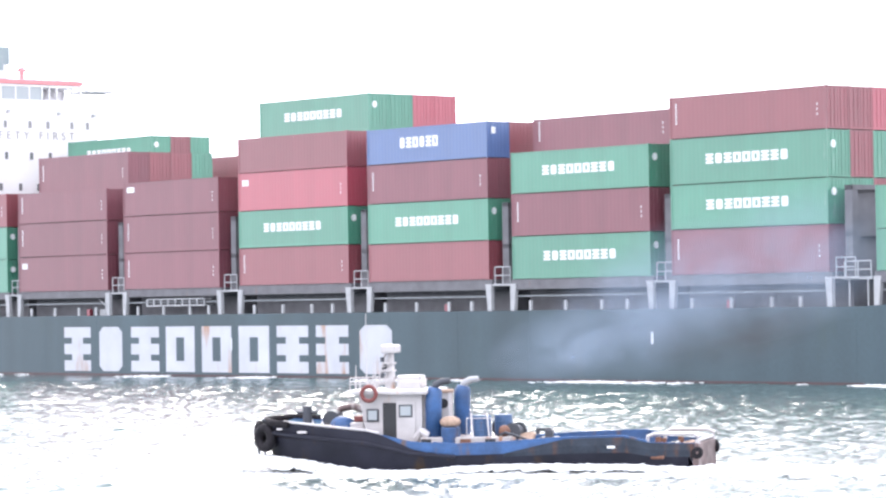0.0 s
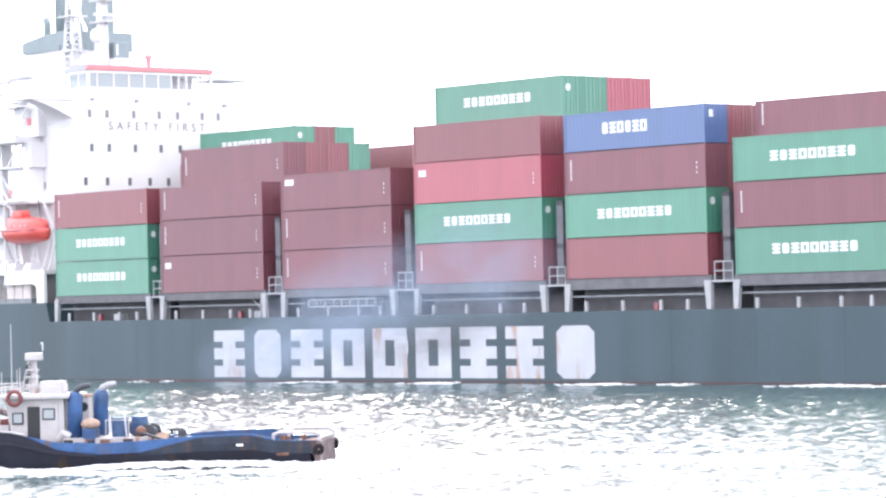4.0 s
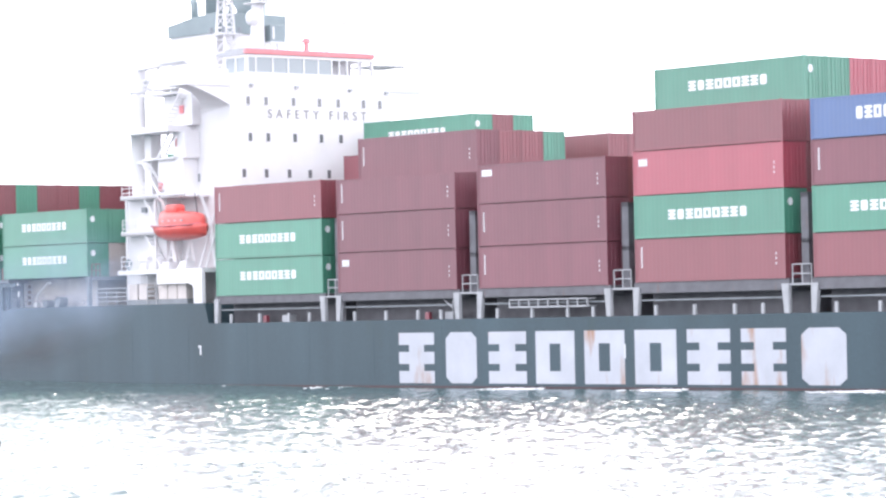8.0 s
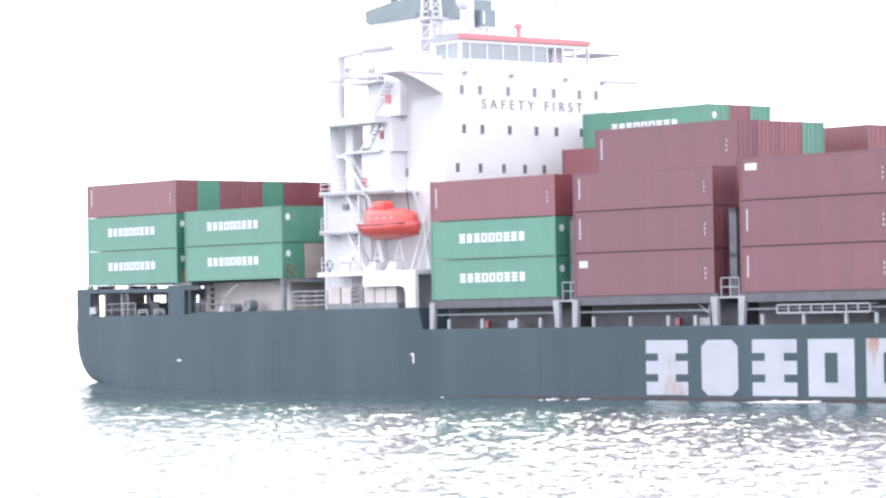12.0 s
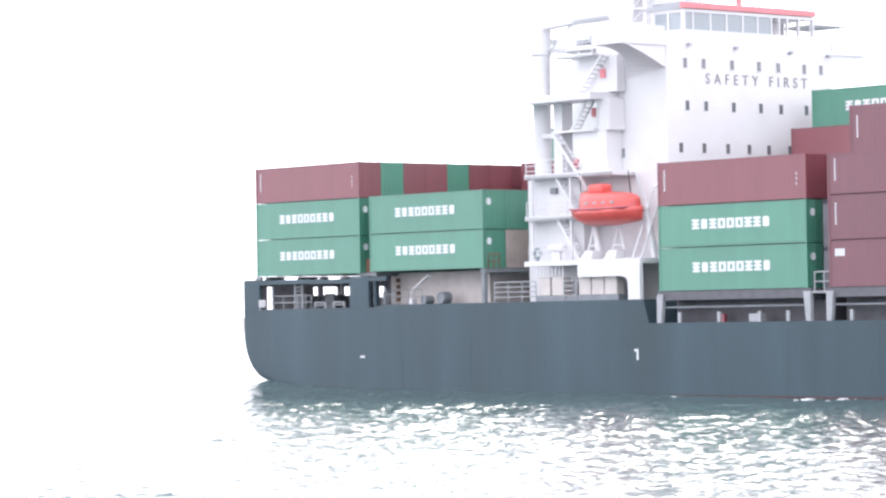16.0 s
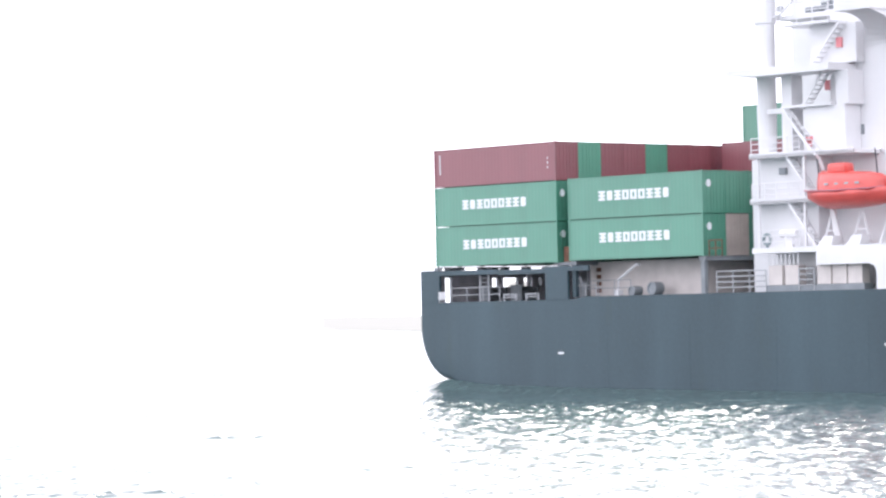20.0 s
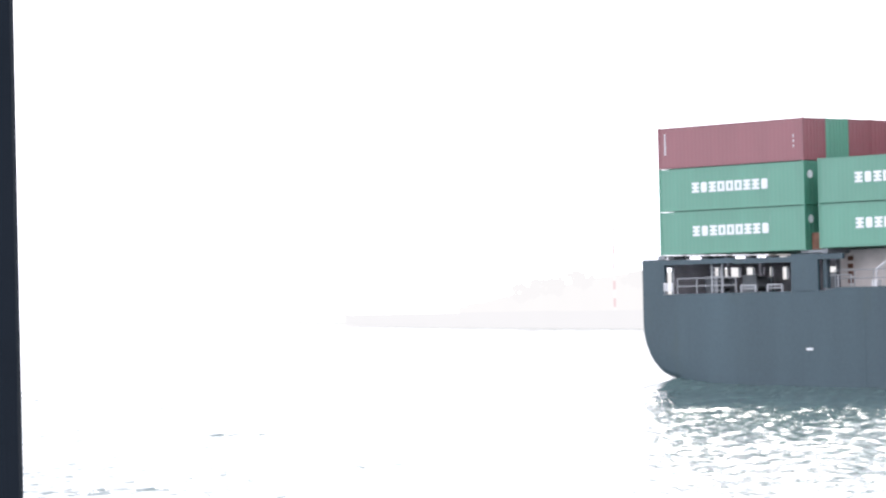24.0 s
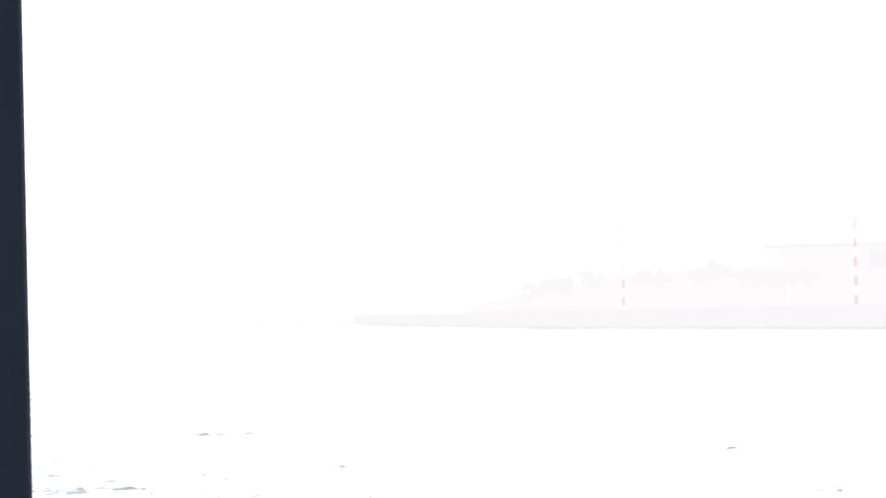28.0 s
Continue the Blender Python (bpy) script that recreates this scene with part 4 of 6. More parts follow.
    tube(cp, [(29.1, 3.45, 14.6), (29.1, 3.45, 17.5), (29.1, 3.45, 22.8), (29.1, 3.45, 22.9), (29.1, 3.45, 25.0)], [0.56, 0.62, 0.62, 0.72, 0.70], 14)
    part("crane_post", cp, SHIP_WHITE, ship, "white provision crane post")
    jb = bmesh.new()
    prism(jb, [(28.4, 24.6), (29.9, 24.6), (32.4, 24.75), (36.0, 24.75), (36.0, 25.3), (32.4, 25.6), (31.4, 25.85), (30.4, 25.5), (28.4, 25.1)], "y", 3.05, 3.85)
    tube(jb, [(29.8, 3.45, 23.2), (30.5, 3.45, 23.4), (32.2, 3.45, 24.8)], 0.09, 6)
    tube(jb, [(33.0, 2.95, 24.95), (36.4, 2.95, 25.0)], 0.22, 10)
    part("crane_jib", jb, SHIP_WHITE, ship, "white folded crane jib")
    hk = bmesh.new()
    tube(hk, [(30.4, 3.45, 24.7), (30.4, 3.45, 23.9)], 0.03, 5)
    box(hk, 30.2, 30.6, 3.3, 3.6, 23.5, 23.9, bev=0.05)
    part("crane_hook", hk, PALE_GREY, ship)
    pf = bmesh.new()
    prism(pf, [(27.8, 19.6), (30.2, 19.45), (36.2, 19.45), (36.2, 19.9), (27.8, 19.95)], "y", 1.2, 3.75)
    part("crane_platform", pf, SHIP_WHITE, ship)
    c2 = bmesh.new()
    box(c2, 31.1, 31.95, 2.6, 3.6, 14.6, 19.5)
    box(c2, 29.7, 31.1, 2.8, 3.5, 17.2, 17.5)
    part("platform_post", c2, SHIP_WHITE, ship)
    # stair trunk in front of the house side, with its arched opening
    for x0, x1, y0, z0, z1 in ((33.25, 36.5, 2.3, 14.6, 17.4), (35.8, 36.8, 2.3, 17.4, 19.45), (33.2, 36.9, 3.0, 19.95, 22.39)):
        part("stair_trunk", boxed(x0, x1, y0, YS - 0.004, z0, z1, bev=0.03), SHIP_WHITE, ship)
    part("arch_knee", prism(bmesh.new(), [(35.8, 19.45), (35.3, 19.45), (35.6, 19.3), (35.8, 18.95)], "y", 2.3, 2.6), SHIP_WHITE, ship)
    part("sign_board", boxed(36.5, 36.75, YS - 0.03, YS - 0.002, 15.6, 16.2), GREY, ship)
    part("deck_box", boxed(31.2, 31.75, 2.1, 2.296, 13.4, 13.8, bev=0.02), GREY, ship)
    for z in (17.4, 22.4):
        part("stair_landing", boxed(31.6, 35.6, 2.0, YS + 0.9, z, z + 0.15), SHIP_WHITE, ship)
    for z0, z1, x0, x1 in ((14.6, 17.4, 34.3, 31.9), (17.5, 19.9, 32.9, 34.9), (19.95, 22.4, 33.6, 36.0), (8.9, 11.6, 34.4, 32.3), (11.8, 14.4, 34.3, 32.2)):
        sf = bmesh.new()
        ya = 2.35 if z0 > 17 else 1.55
        for y in (ya, ya + 0.64):
            prism(sf, [(x0, z0), (x0 + 0.25, z0), (x1 + 0.25, z1), (x1, z1)], "y", y, y + 0.06)
        n = 9
        for i in range(n):
            k = (i + 0.5) / n
            box(sf, x0 + (x1 - x0) * k, x0 + (x1 - x0) * k + 0.25, ya + 0.06, ya + 0.64, z0 + (z1 - z0) * k, z0 + (z1 - z0) * k + 0.05)
        part("stair", sf, SHIP_WHITE, ship)
    part("stair_rail", rail(bmesh.new(), [(31.7, 2.1, 22.55), (35.5, 2.1, 22.55)], 1.1, 3, 0.04), SHIP_WHITE, ship)
    for x, y, z, w in ((35.4, 3.0, 20.9, 0.45), (33.75, YS, 18.45, 0.35), (33.42, 2.3, 15.0, 0.18), (33.7, 2.3, 15.0, 0.18)):
        part("fire_box", boxed(x, x + w, y - 0.14, y - 0.002, z, z + 0.6, bev=0.02), STRIPE, ship, "small faded red fire box")

    # side decks with the lifeboat
    for z, x1 in ((11.6, 35.2), (14.4, 37.9)):
        d = bmesh.new()
        box(d, 29.4, x1, 1.4, YS + 0.9, z, z + 0.2)
        box(d, 29.4, x1, 1.4, 1.5, z, z + 0.32)
        part("side_deck", d, SHIP_WHITE, ship)
        part("deck_rail", rail(bmesh.new(), [(29.5, 1.5, z + 0.2), (33.5, 1.5, z + 0.2)], 1.05, 3, 0.035, 1.1), SHIP_WHITE, ship)
    for x in (29.9, 33.7):
        part("deck_stanchion", boxed(x, x + 0.16, 1.5, 1.66, 8.8, 14.42), SHIP_WHITE, ship)
    bdk = bmesh.new()
    box(bdk, 30.7, 41.7, 0.1, YS, 8.55, 8.88)
    box(bdk, 35.9, 41.7, 0.05, 0.35, 7.75, 8.55)
    prism(bdk, [(40.0, 7.75), (40.45, 7.6), (40.6, 7.3), (40.6, 6.15), (41.7, 6.15), (41.7, 7.75)], "y", 0.05, 0.35)
    part("boat_deck", bdk, SHIP_WHITE, ship, "white overhanging boat deck")
    part("deck_rail", rail(bmesh.new(), [(31.1, 0.2, 8.88), (35.6, 0.2, 8.88)], 1.05, 3, 0.03, 1.0), SHIP_WHITE, ship)
    for x in (31.74, 33.06, 35.65, 36.87, 38.09):
        part("deck_locker", boxed(x, x + 1.1, 0.4, 1.1, 6.6, 7.8, bev=0.04), CREAM, ship, "cream deck locker")
    part("locker_sill", boxed(31.6, 39.4, 0.34, 1.2, 6.2, 6.6), GREY, ship)
    part("locker_rail", rail(bmesh.new(), [(31.9, 0.25, 7.82), (34.3, 0.25, 7.82)], 0.74, 1, 0.04, 0.36), SHIP_WHITE, ship)
    for x in (36.1, 38.35):
        af = bmesh.new()
        tube(af, [(x - 0.85, 1.5, 8.88), (x - 0.1, 1.5, 10.95)], 0.08, 6)
        tube(af, [(x + 0.6, 1.5, 8.88), (x + 0.05, 1.5, 10.95)], 0.08, 6)
        tube(af, [(x - 0.5, 1.5, 9.8), (x + 0.35, 1.5, 9.8)], 0.06, 6)
        part("boat_chock", af, SHIP_WHITE, ship)
        sk = bmesh.new()
        prism(sk, [(x - 0.45, 8.88), (x + 0.6, 8.88), (x + 0.85, 9.45), (x + 0.05, 9.48)], "y", 0.5, 1.3)
        part("raft_cradle", sk, SHIP_WHITE, ship)
    rf = bmesh.new()
    bmesh.ops.create_cone(rf, cap_ends=True, segments=16, radius1=0.24, radius2=0.24, depth=1.3, matrix=pose(32.8, 1.2, 9.72, 0, 90, 0))
    part("life_raft", rf, SHIP_WHITE, ship, "white life raft canister")
    part("raft_cradle", boxed(32.5, 33.1, 1.1, 1.3, 8.88, 9.5), SHIP_WHITE, ship)
    hr = bmesh.new()
    torus(hr, (31.5, 0.6, 9.4), (0, 1, 0), 0.3, 0.1)
    box(hr, 31.42, 31.58, 0.55, 0.65, 8.88, 9.2)
    part("hose_reel", hr, FUNNEL, ship, "dark green hose reel")
    for x, zt in ((35.6, 14.4), (40.7, 14.5)):
        dv = bmesh.new()
        tube(dv, [(x + 0.7, 1.7, 8.88), (x + 0.2, 1.5, 12.5), (x, 0.9, zt - 0.3), (x, 0.5, zt)], [0.2, 0.18, 0.13, 0.1], 8)
        tube(dv, [(x + 0.2, 2.6, 8.88), (x + 0.1, 1.3, 13.2)], 0.1, 6)
        part("boat_davit", dv, SHIP_WHITE, ship, "white lifeboat davit")
    for x in (41.5, 42.3):
        br = bmesh.new()
        tube(br, [(x - 1.4, 1.0, 8.88), (x, 1.6, 13.2)], 0.07, 6)
        tube(br, [(x, 1.6, 13.4), (x - 0.3, 3.7, 14.4)], 0.09, 6)
        part("davit_brace", br, SHIP_WHITE, ship)
    build_lifeboat(ship)


def build_lifeboat(ship):
    lb = tagged(new("lifeboat"), "enclosed bright orange lifeboat hanging in davits")
    lb.parent = ship
    lb.matrix_basis = pose(34.5, 1.0, 11.05)
    L = 6.6
    bm = bmesh.new()
    rings = []
    for i in range(15):
        k = i / 14
        x = L * k
        w = 1.05 * (1 - abs(2 * k - 1) ** 3.2) ** 0.7 + 0.04
        z0 = 0.28 * abs(2 * k - 1) ** 2.5 + (0.45 * max(0, 0.2 - k) / 0.2)
        rim = 1.08 + 0.12 * abs(2 * k - 1) ** 2
        rings.append([bm.verts.new((x, w * a, z0 + (rim - z0) * b)) for a, b in ((-1, 1), (-0.96, 0.7), (-0.7, 0.25), (0, 0), (0.7, 0.25), (0.96, 0.7), (1, 1))])
    for a, b in zip(rings, rings[1:]):
        for i in range(6):
            bm.faces.new((a[i], b[i], b[i + 1], a[i + 1]))
        bm.faces.new((a[6], b[6], b[0], a[0]))
    bm.faces.new(rings[0])
    bm.faces.new(rings[-1][::-1])
    bmesh.ops.recalc_face_normals(bm, faces=bm.faces)
    smooth(part("boat_hull", bm, ORANGE, lb))
    cb = bmesh.new()
    rings = []
    for i in range(13):
        k = i / 12
        x = 0.85 + (L - 1.1) * k
        w = 0.96 * (1 - abs(2 * k - 1) ** 3) ** 0.6 + 0.03
        h = (1.28 - 0.32 * k - 0.9 * max(0, k - 0.8)) * (1 if 0 < i < 12 else 0.72)
        rings.append([cb.verts.new((x, w * a, 1.1 + h * b)) for a, b in ((-1, 0), (-0.98, 0.45), (-0.72, 0.86), (0, 1), (0.72, 0.86), (0.98, 0.45), (1, 0))])
    for a, b in zip(rings, rings[1:]):
        for i in range(6):
            cb.faces.new((a[i], b[i], b[i + 1], a[i + 1]))
    cb.faces.new(rings[0])
    cb.faces.new(rings[-1][::-1])
    bmesh.ops.recalc_face_normals(cb, faces=cb.faces)
    smooth(part("canopy", cb, ORANGE, lb))
    part("steering_hood", boxed(1.95, 3.4, -0.5, 0.5, 2.0, 2.76, bev=0.26), ORANGE, lb)
    part("rubbing_band", tube(bmesh.new(), [(0.05, -0.3, 1.2), (0.8, -0.93, 1.12), (3.2, -1.12, 1.08), (5.6, -0.93, 1.12), (6.3, -0.3, 1.2)], 0.06, 6), RED, lb, "dark red rubbing band")
    for k in range(4):
        part("port_light", boxed(2.2 + k * 0.8, 2.5 + k * 0.8, -0.985, -0.9, 1.42, 1.54), GLASS, lb)
    for x in (1.0, 5.6):
        part("fall_wire", tube(bmesh.new(), [(x, 0, 1.5), (x + 0.05, -0.3, 3.5)], 0.04, 5), STEEL_DARK, lb)


ship = build_ship()


# ---- the tug ----
def build_tug():
    tug = thing("tugboat", "small blue and black harbour tug with a white wheelhouse", "tugboat")
    L, HB = 15.35, 2.25

    def half(k):
        return HB * min(1.0, 0.86 + 1.0 * k) * (1 - max(0, (k - 0.66) / 0.34) ** 2.3) ** 0.55 if k < 1 else 0.02

    SHEER = [(0, 0.95), (0.06, 0.96), (0.1, 1.0), (0.15, 1.19), (0.28, 1.14), (0.42, 1.0), (0.52, 0.94), (0.62, 1.06), (0.72, 1.40), (0.84, 1.58), (1.0, 1.78)]

    def sheer(k):
        for (a, p), (b, q) in zip(SHEER, SHEER[1:]):
            if k <= b:
                return p + (q - p) * (k - a) / (b - a)
        return SHEER[-1][1]

    def deck(k):
        return sheer(k) - 0.50

    ks = [0, 0.015, 0.05, 0.1, 0.125, 0.15, 0.2, 0.28, 0.35, 0.42, 0.47, 0.52, 0.57, 0.62, 0.66, 0.69, 0.72, 0.76, 0.81, 0.87, 0.92, 0.96, 0.985, 1.0]

    def shell(bm, f0, f1, grow=0.0):
        """The side between two shares of the height, port then starboard."""
        for s in (1, -1):
            lines = []
            for k in ks:
                w, t = max(0.02, half(k)) + grow, sheer(k)
                col = []
                for f in (f0, (f0 + f1) / 2, f1):
                    z = -0.6 + (t + 0.6) * f
                    flare = 0.80 + 0.20 * min(1, f * 1.25) - (0.14 * max(0, k - 0.75) * 4 * (1 - f))
                    col.append(bm.verts.new((0.15 + k * L * (0.955 + 0.045 * f), s * w * flare, z)))
                lines.append(col)
            for a, b in zip(lines, lines[1:]):
                for i in range(2):
                    bm.faces.new((a[i], b[i], b[i + 1], a[i + 1]) if s < 0 else (a[i], a[i + 1], b[i + 1], b[i]))
        return bm

    hb = shell(bmesh.new(), 0.0, 0.77)
    sb = [v for v in hb.verts if v.co.x < 0.5]
    tr = sorted(sb, key=lambda v: math.atan2(v.co.z - 0.2, v.co.y))
    if len(tr) >= 3:
        hb.faces.new(tr)
    hull = smooth(part("hull", hb, TUG_BLACK, tug, "scuffed black lower hull"))
    sh = shell(bmesh.new(), 0.77, 1.0, 0.012)
    strake = part("bulwark", sh, TUG_BLUE, tug, "blue bulwark with rust stains")
    md = strake.modifiers.new("plate", "SOLIDIFY")
    md.thickness, md.offset = 0.07, -1
    # the forward third of the bulwark is black outside
    fwd = bmesh.new()
    for s in (1, -1):
        lines = []
        for k in [q for q in ks if q >= 0.57]:
            w, t = max(0.02, half(k)) + 0.03, sheer(k)
            col = []
            for f in (0.70, 0.80, 1.003 if k > 0.68 else 0.77 + 0.233 * max(0, (k - 0.57) / 0.11) ** 1.5):
                z = -0.6 + (t + 0.6) * f
                flare = 0.80 + 0.20 * min(1, f * 1.25) - (0.14 * max(0, k - 0.75) * 4 * (1 - f))
                col.append(fwd.verts.new((0.15 + k * L * (0.955 + 0.045 * f), s * w * flare, z)))
            lines.append(col)
        for a, b in zip(lines, lines[1:]):
            for i in range(2):
                fwd.faces.new((a[i], b[i], b[i + 1], a[i + 1]) if s < 0 else (a[i], a[i + 1], b[i + 1], b[i]))
    part("bow_plating", fwd, TUG_BLACK, tug)
    # the after side is scraped down to a dark brown
    aft = bmesh.new()
    for s in (1, -1):
        lines = []
        for k in [q for q in ks if q <= 0.42]:
            w, t = max(0.02, half(k)) + 0.028, sheer(k)
            top = 0.985 if k < 0.28 else 0.985 - 0.215 * (k - 0.28) / 0.14
            col = []
            for f in (0.70, (0.70 + top) / 2, top):
                z = -0.6 + (t + 0.6) * f
                flare = 0.80 + 0.20 * min(1, f * 1.25)
                col.append(aft.verts.new((0.15 + k * L * (0.955 + 0.045 * f), s * w * flare, z)))
            lines.append(col)
        for a, b in zip(lines, lines[1:]):
            for i in range(2):
                aft.faces.new((a[i], b[i], b[i + 1], a[i + 1]) if s < 0 else (a[i], a[i + 1], b[i + 1], b[i]))
    part("quarter_plating", aft, TUG_SCRAPED, tug, "scraped blue-black side with rust")
    dk = bmesh.new()
    up = [dk.verts.new((0.2 + k * L, half(k) * 0.97, deck(k))) for k in ks]
    dn = [dk.verts.new((0.2 + k * L, -half(k) * 0.97, deck(k))) for k in ks]
    for i in range(len(ks) - 1):
        dk.faces.new((up[i], dn[i], dn[i + 1], up[i + 1]))
    part("deck", dk, TUG_RUST, tug, "worn rusty deck")
    part("transom", boxed(0.02, 0.24, -HB * 0.85, HB * 0.85, -0.3, 0.93, bev=0.05), TUG_TRANSOM, tug, "rusty brown transom")
    cap = bmesh.new()
    for s in (1, -1):
        tube(cap, [(0.15 + k * L, s * half(k) * 1.0, sheer(k) + 0.02) for k in ks if 0.1 <= k < 0.6], 0.03, 6)
    part("cap_rail", cap, TUG_BLUE, tug)
    fend = bmesh.new()
    for s in (1, -1):
        tube(fend, [(0.15 + k * L, s * (half(k) + 0.04), sheer(k) - 0.40) for k in ks if 0.5 < k < 0.985], 0.07, 7)
    part("rubbing_strake", fend, TUG_BLACK, tug)
    wr = bmesh.new()
    for s in (1, -1):
        tube(wr, [(0.15 + k * L, s * (half(k) + 0.02), sheer(k) + 0.045) for k in ks if 0.68 < k < 0.94], 0.04, 6)
    part("bow_rail", wr, TUG_WHITE, tug, "white capping along the bow")

    # tyre fenders at the bow, stern and sides
    for x, y, z, n in [(15.46, 0.3, 1.22, (1, 0.12, 0)), (15.1, 0.95, 1.15, (0.55, 0.85, 0)), (15.35, -0.45, 1.22, (1, -0.4, 0)), (14.9, -1.1, 1.2, (0.6, -0.8, 0)),
                       (0.1, 1.86, 0.62, (-0.4, 1, 0)), (0.02, -1.8, 0.66, (-1, -0.5, 0))]:
        big = 0.32 if x > 10 else 0.12
        smooth(part("tyre_fender", torus(bmesh.new(), (x, y, z), n, big, 0.18 if x > 10 else 0.1), RUBBER, tug, "worn black tyre fender"))
    roll = bmesh.new()
    tube(roll, [(14.1, 1.68, 1.62), (14.8, 1.22, 1.68), (15.2, 0.5, 1.72), (15.3, 0, 1.74), (15.2, -0.5, 1.76), (14.7, -1.25, 1.78), (13.9, -1.72, 1.72)], 0.11, 10)
    smooth(part("bow_fender", roll, RUBBER, tug, "rolled black bow fender"))
    chain = bmesh.new()
    for x, y in ((15.5, 0.5), (15.1, 1.05)):
        tube(chain, [(x, y, 0.8), (x - 0.1, y, 0.35)], 0.04, 5)
    part("fender_chain", chain, STEEL_DARK, tug)
    for x0, x1, z0, z1, dy in ((13.35, 13.7, 1.33, 1.41, 0.0), (14.25, 14.45, 1.44, 1.5, -0.10), (12.3, 12.45, 1.22, 1.26, 0.12)):
        part("worn_patch", boxed(x0, x1, 1.84 + dy, 1.92 + dy, z0, z1, bev=0.03), TUG_WHITE, tug, "small white worn patch")
    inner = bmesh.new()
    for k0, k1 in zip([q for q in ks if 0.66 <= q < 0.96], [q for q in ks if 0.66 < q <= 0.96]):
        inner.faces.new([inner.verts.new((0.15 + k * L, -half(k) * 0.93, z)) for k, z in ((k0, deck(k0)), (k1, deck(k1)), (k1, sheer(k1) - 0.03), (k0, sheer(k0) - 0.03))])
    ip = part("inner_bulwark", inner, TUG_INNER, tug, "pale blue inner face of the bulwark")
    md2 = ip.modifiers.new("plate", "SOLIDIFY")
    md2.thickness, md2.offset = 0.04, 0

    # bow: inner bulwark stays, bollard, gear
    for i in range(5):
        k = 0.72 + i * 0.045
        st = bmesh.new()
        for s in (1, -1):
            x = 0.15 + k * L
            tube(st, [(x, s * half(k) * 0.62, deck(k)), (x + 0.15, s * half(k) * 0.93, sheer(k))], 0.035, 6)
        part("bulwark_stay", st, TUG_WHITE, tug)
    bo = bmesh.new()
    tube(bo, [(13.75, 0.4, 1.1), (13.75, 0.4, 2.2)], 0.16, 12)
    tube(bo, [(13.4, 0.4, 1.98), (14.1, 0.4, 1.98)], 0.06, 8)
    part("bow_bollard", bo, STEEL_DARK, tug, "dark steel bollard")
    arch = bmesh.new()
    tube(arch, [(13.0, -0.5, 0.95), (13.0, -0.5, 1.85), (12.8, -0.55, 2.08), (12.4, -0.6, 2.14), (11.9, -0.6, 2.0), (11.6, -0.6, 1.75), (11.55, -0.6, 0.8)], 0.12, 8)
    smooth(part("windlass_guard", arch, TUG_TRANSOM, tug, "rusty brown arched windlass guard"))
    wl = bmesh.new()
    bmesh.ops.create_cone(wl, cap_ends=True, segments=16, radius1=0.3, radius2=0.3, depth=0.7, matrix=pose(12.95, -0.1, 1.72, 90, 0, 0))
    box(wl, 12.75, 13.15, -0.35, 0.15, 0.95, 1.7, bev=0.04)
    part("windlass", wl, STEEL_DARK, tug, "dark steel anchor windlass")
    bb = bmesh.new()
    bmesh.ops.create_uvsphere(bb, u_segments=16, v_segments=10, radius=0.38, matrix=pose(12.45, 0.55, 1.5) @ Matrix.Diagonal((1.25, 0.9, 0.95, 1)))
    smooth(part("blue_buoy", bb, TUG_BLUE, tug, "blue plastic buoy"))
    rb = bmesh.new()
    for i in range(3):
        torus(rb, (13.1, 0.7, 1.3 + i * 0.1), (0, 0, 1), 0.28, 0.07)
    part("rope_coil", rb, ROPE, tug)
    part("red_crate", boxed(11.62, 12.0, 0.3, 0.85, 1.66, 1.88, bev=0.07), RING_RED, tug, "red crate")
    part("fish_box", boxed(11.62, 12.1, 0.2, 0.95, 0.95, 1.66, bev=0.06), TUG_WHITE, tug, "white plastic box")

    # wheelhouse
    C0, C1, CH, ZF, ZR = 9.5, 11.55, 1.25, 0.55, 2.60
    wb = bmesh.new()
    out = [(C0, ZF), (C1 - 0.16, ZF), (C1 - 0.06, 1.5), (C1 + 0.16, ZR), (C0, ZR)]
    prism(wb, out, "y", -CH, CH)
    # port doorway: a dark panel on the solid wall, painted as unlit inside
    house = part("wheelhouse", wb, TUG_WHITE, tug, "white wheelhouse with a dark painted doorway")
    part("doorway", boxed(10.38, 10.86, CH - 0.02, CH + 0.012, 0.62, 2.32), SHADE_DARK, house, "dark panel for the unlit doorway")
    part("door_leaf", boxed(9.72, 10.38, CH + 0.004, CH + 0.05, 0.62, 2.36, bev=0.015), TUG_WHITE, house, "white sliding door")
    for x0, x1, z0, z1 in ((9.87, 10.24, 1.88, 2.2), (11.05, 11.36, 1.74, 2.06)):
        wf = part("window_frame", boxed(x0 - 0.06, x1 + 0.06, CH + 0.006, CH + 0.07, z0 - 0.06, z1 + 0.06, bev=0.03), STEEL_DARK, house)
        part("pane", boxed(x0, x1, CH + 0.05, CH + 0.078, z0, z1, bev=0.01), GLASS, wf)
    for y in (-0.85, -0.1, 0.65):
        part("pane", boxed(C1 + 0.02, C1 + 0.1, y - 0.28, y + 0.28, 1.75, 2.35), GLASS, house)
    rfm = bmesh.new()
    box(rfm, 9.25, 12.05, -1.55, 1.55, ZR, ZR + 0.16, bev=0.05)
    roof = part("roof", rfm, TUG_WHITE, tug, "white overhanging wheelhouse roof")
    part("roof_rail", rail(bmesh.new(), [(9.35, 1.45, ZR + 0.14), (11.95, 1.45, ZR + 0.14), (11.95, -1.45, ZR + 0.14)], 0.3, 1, 0.018, 0.8), TUG_WHITE, roof)
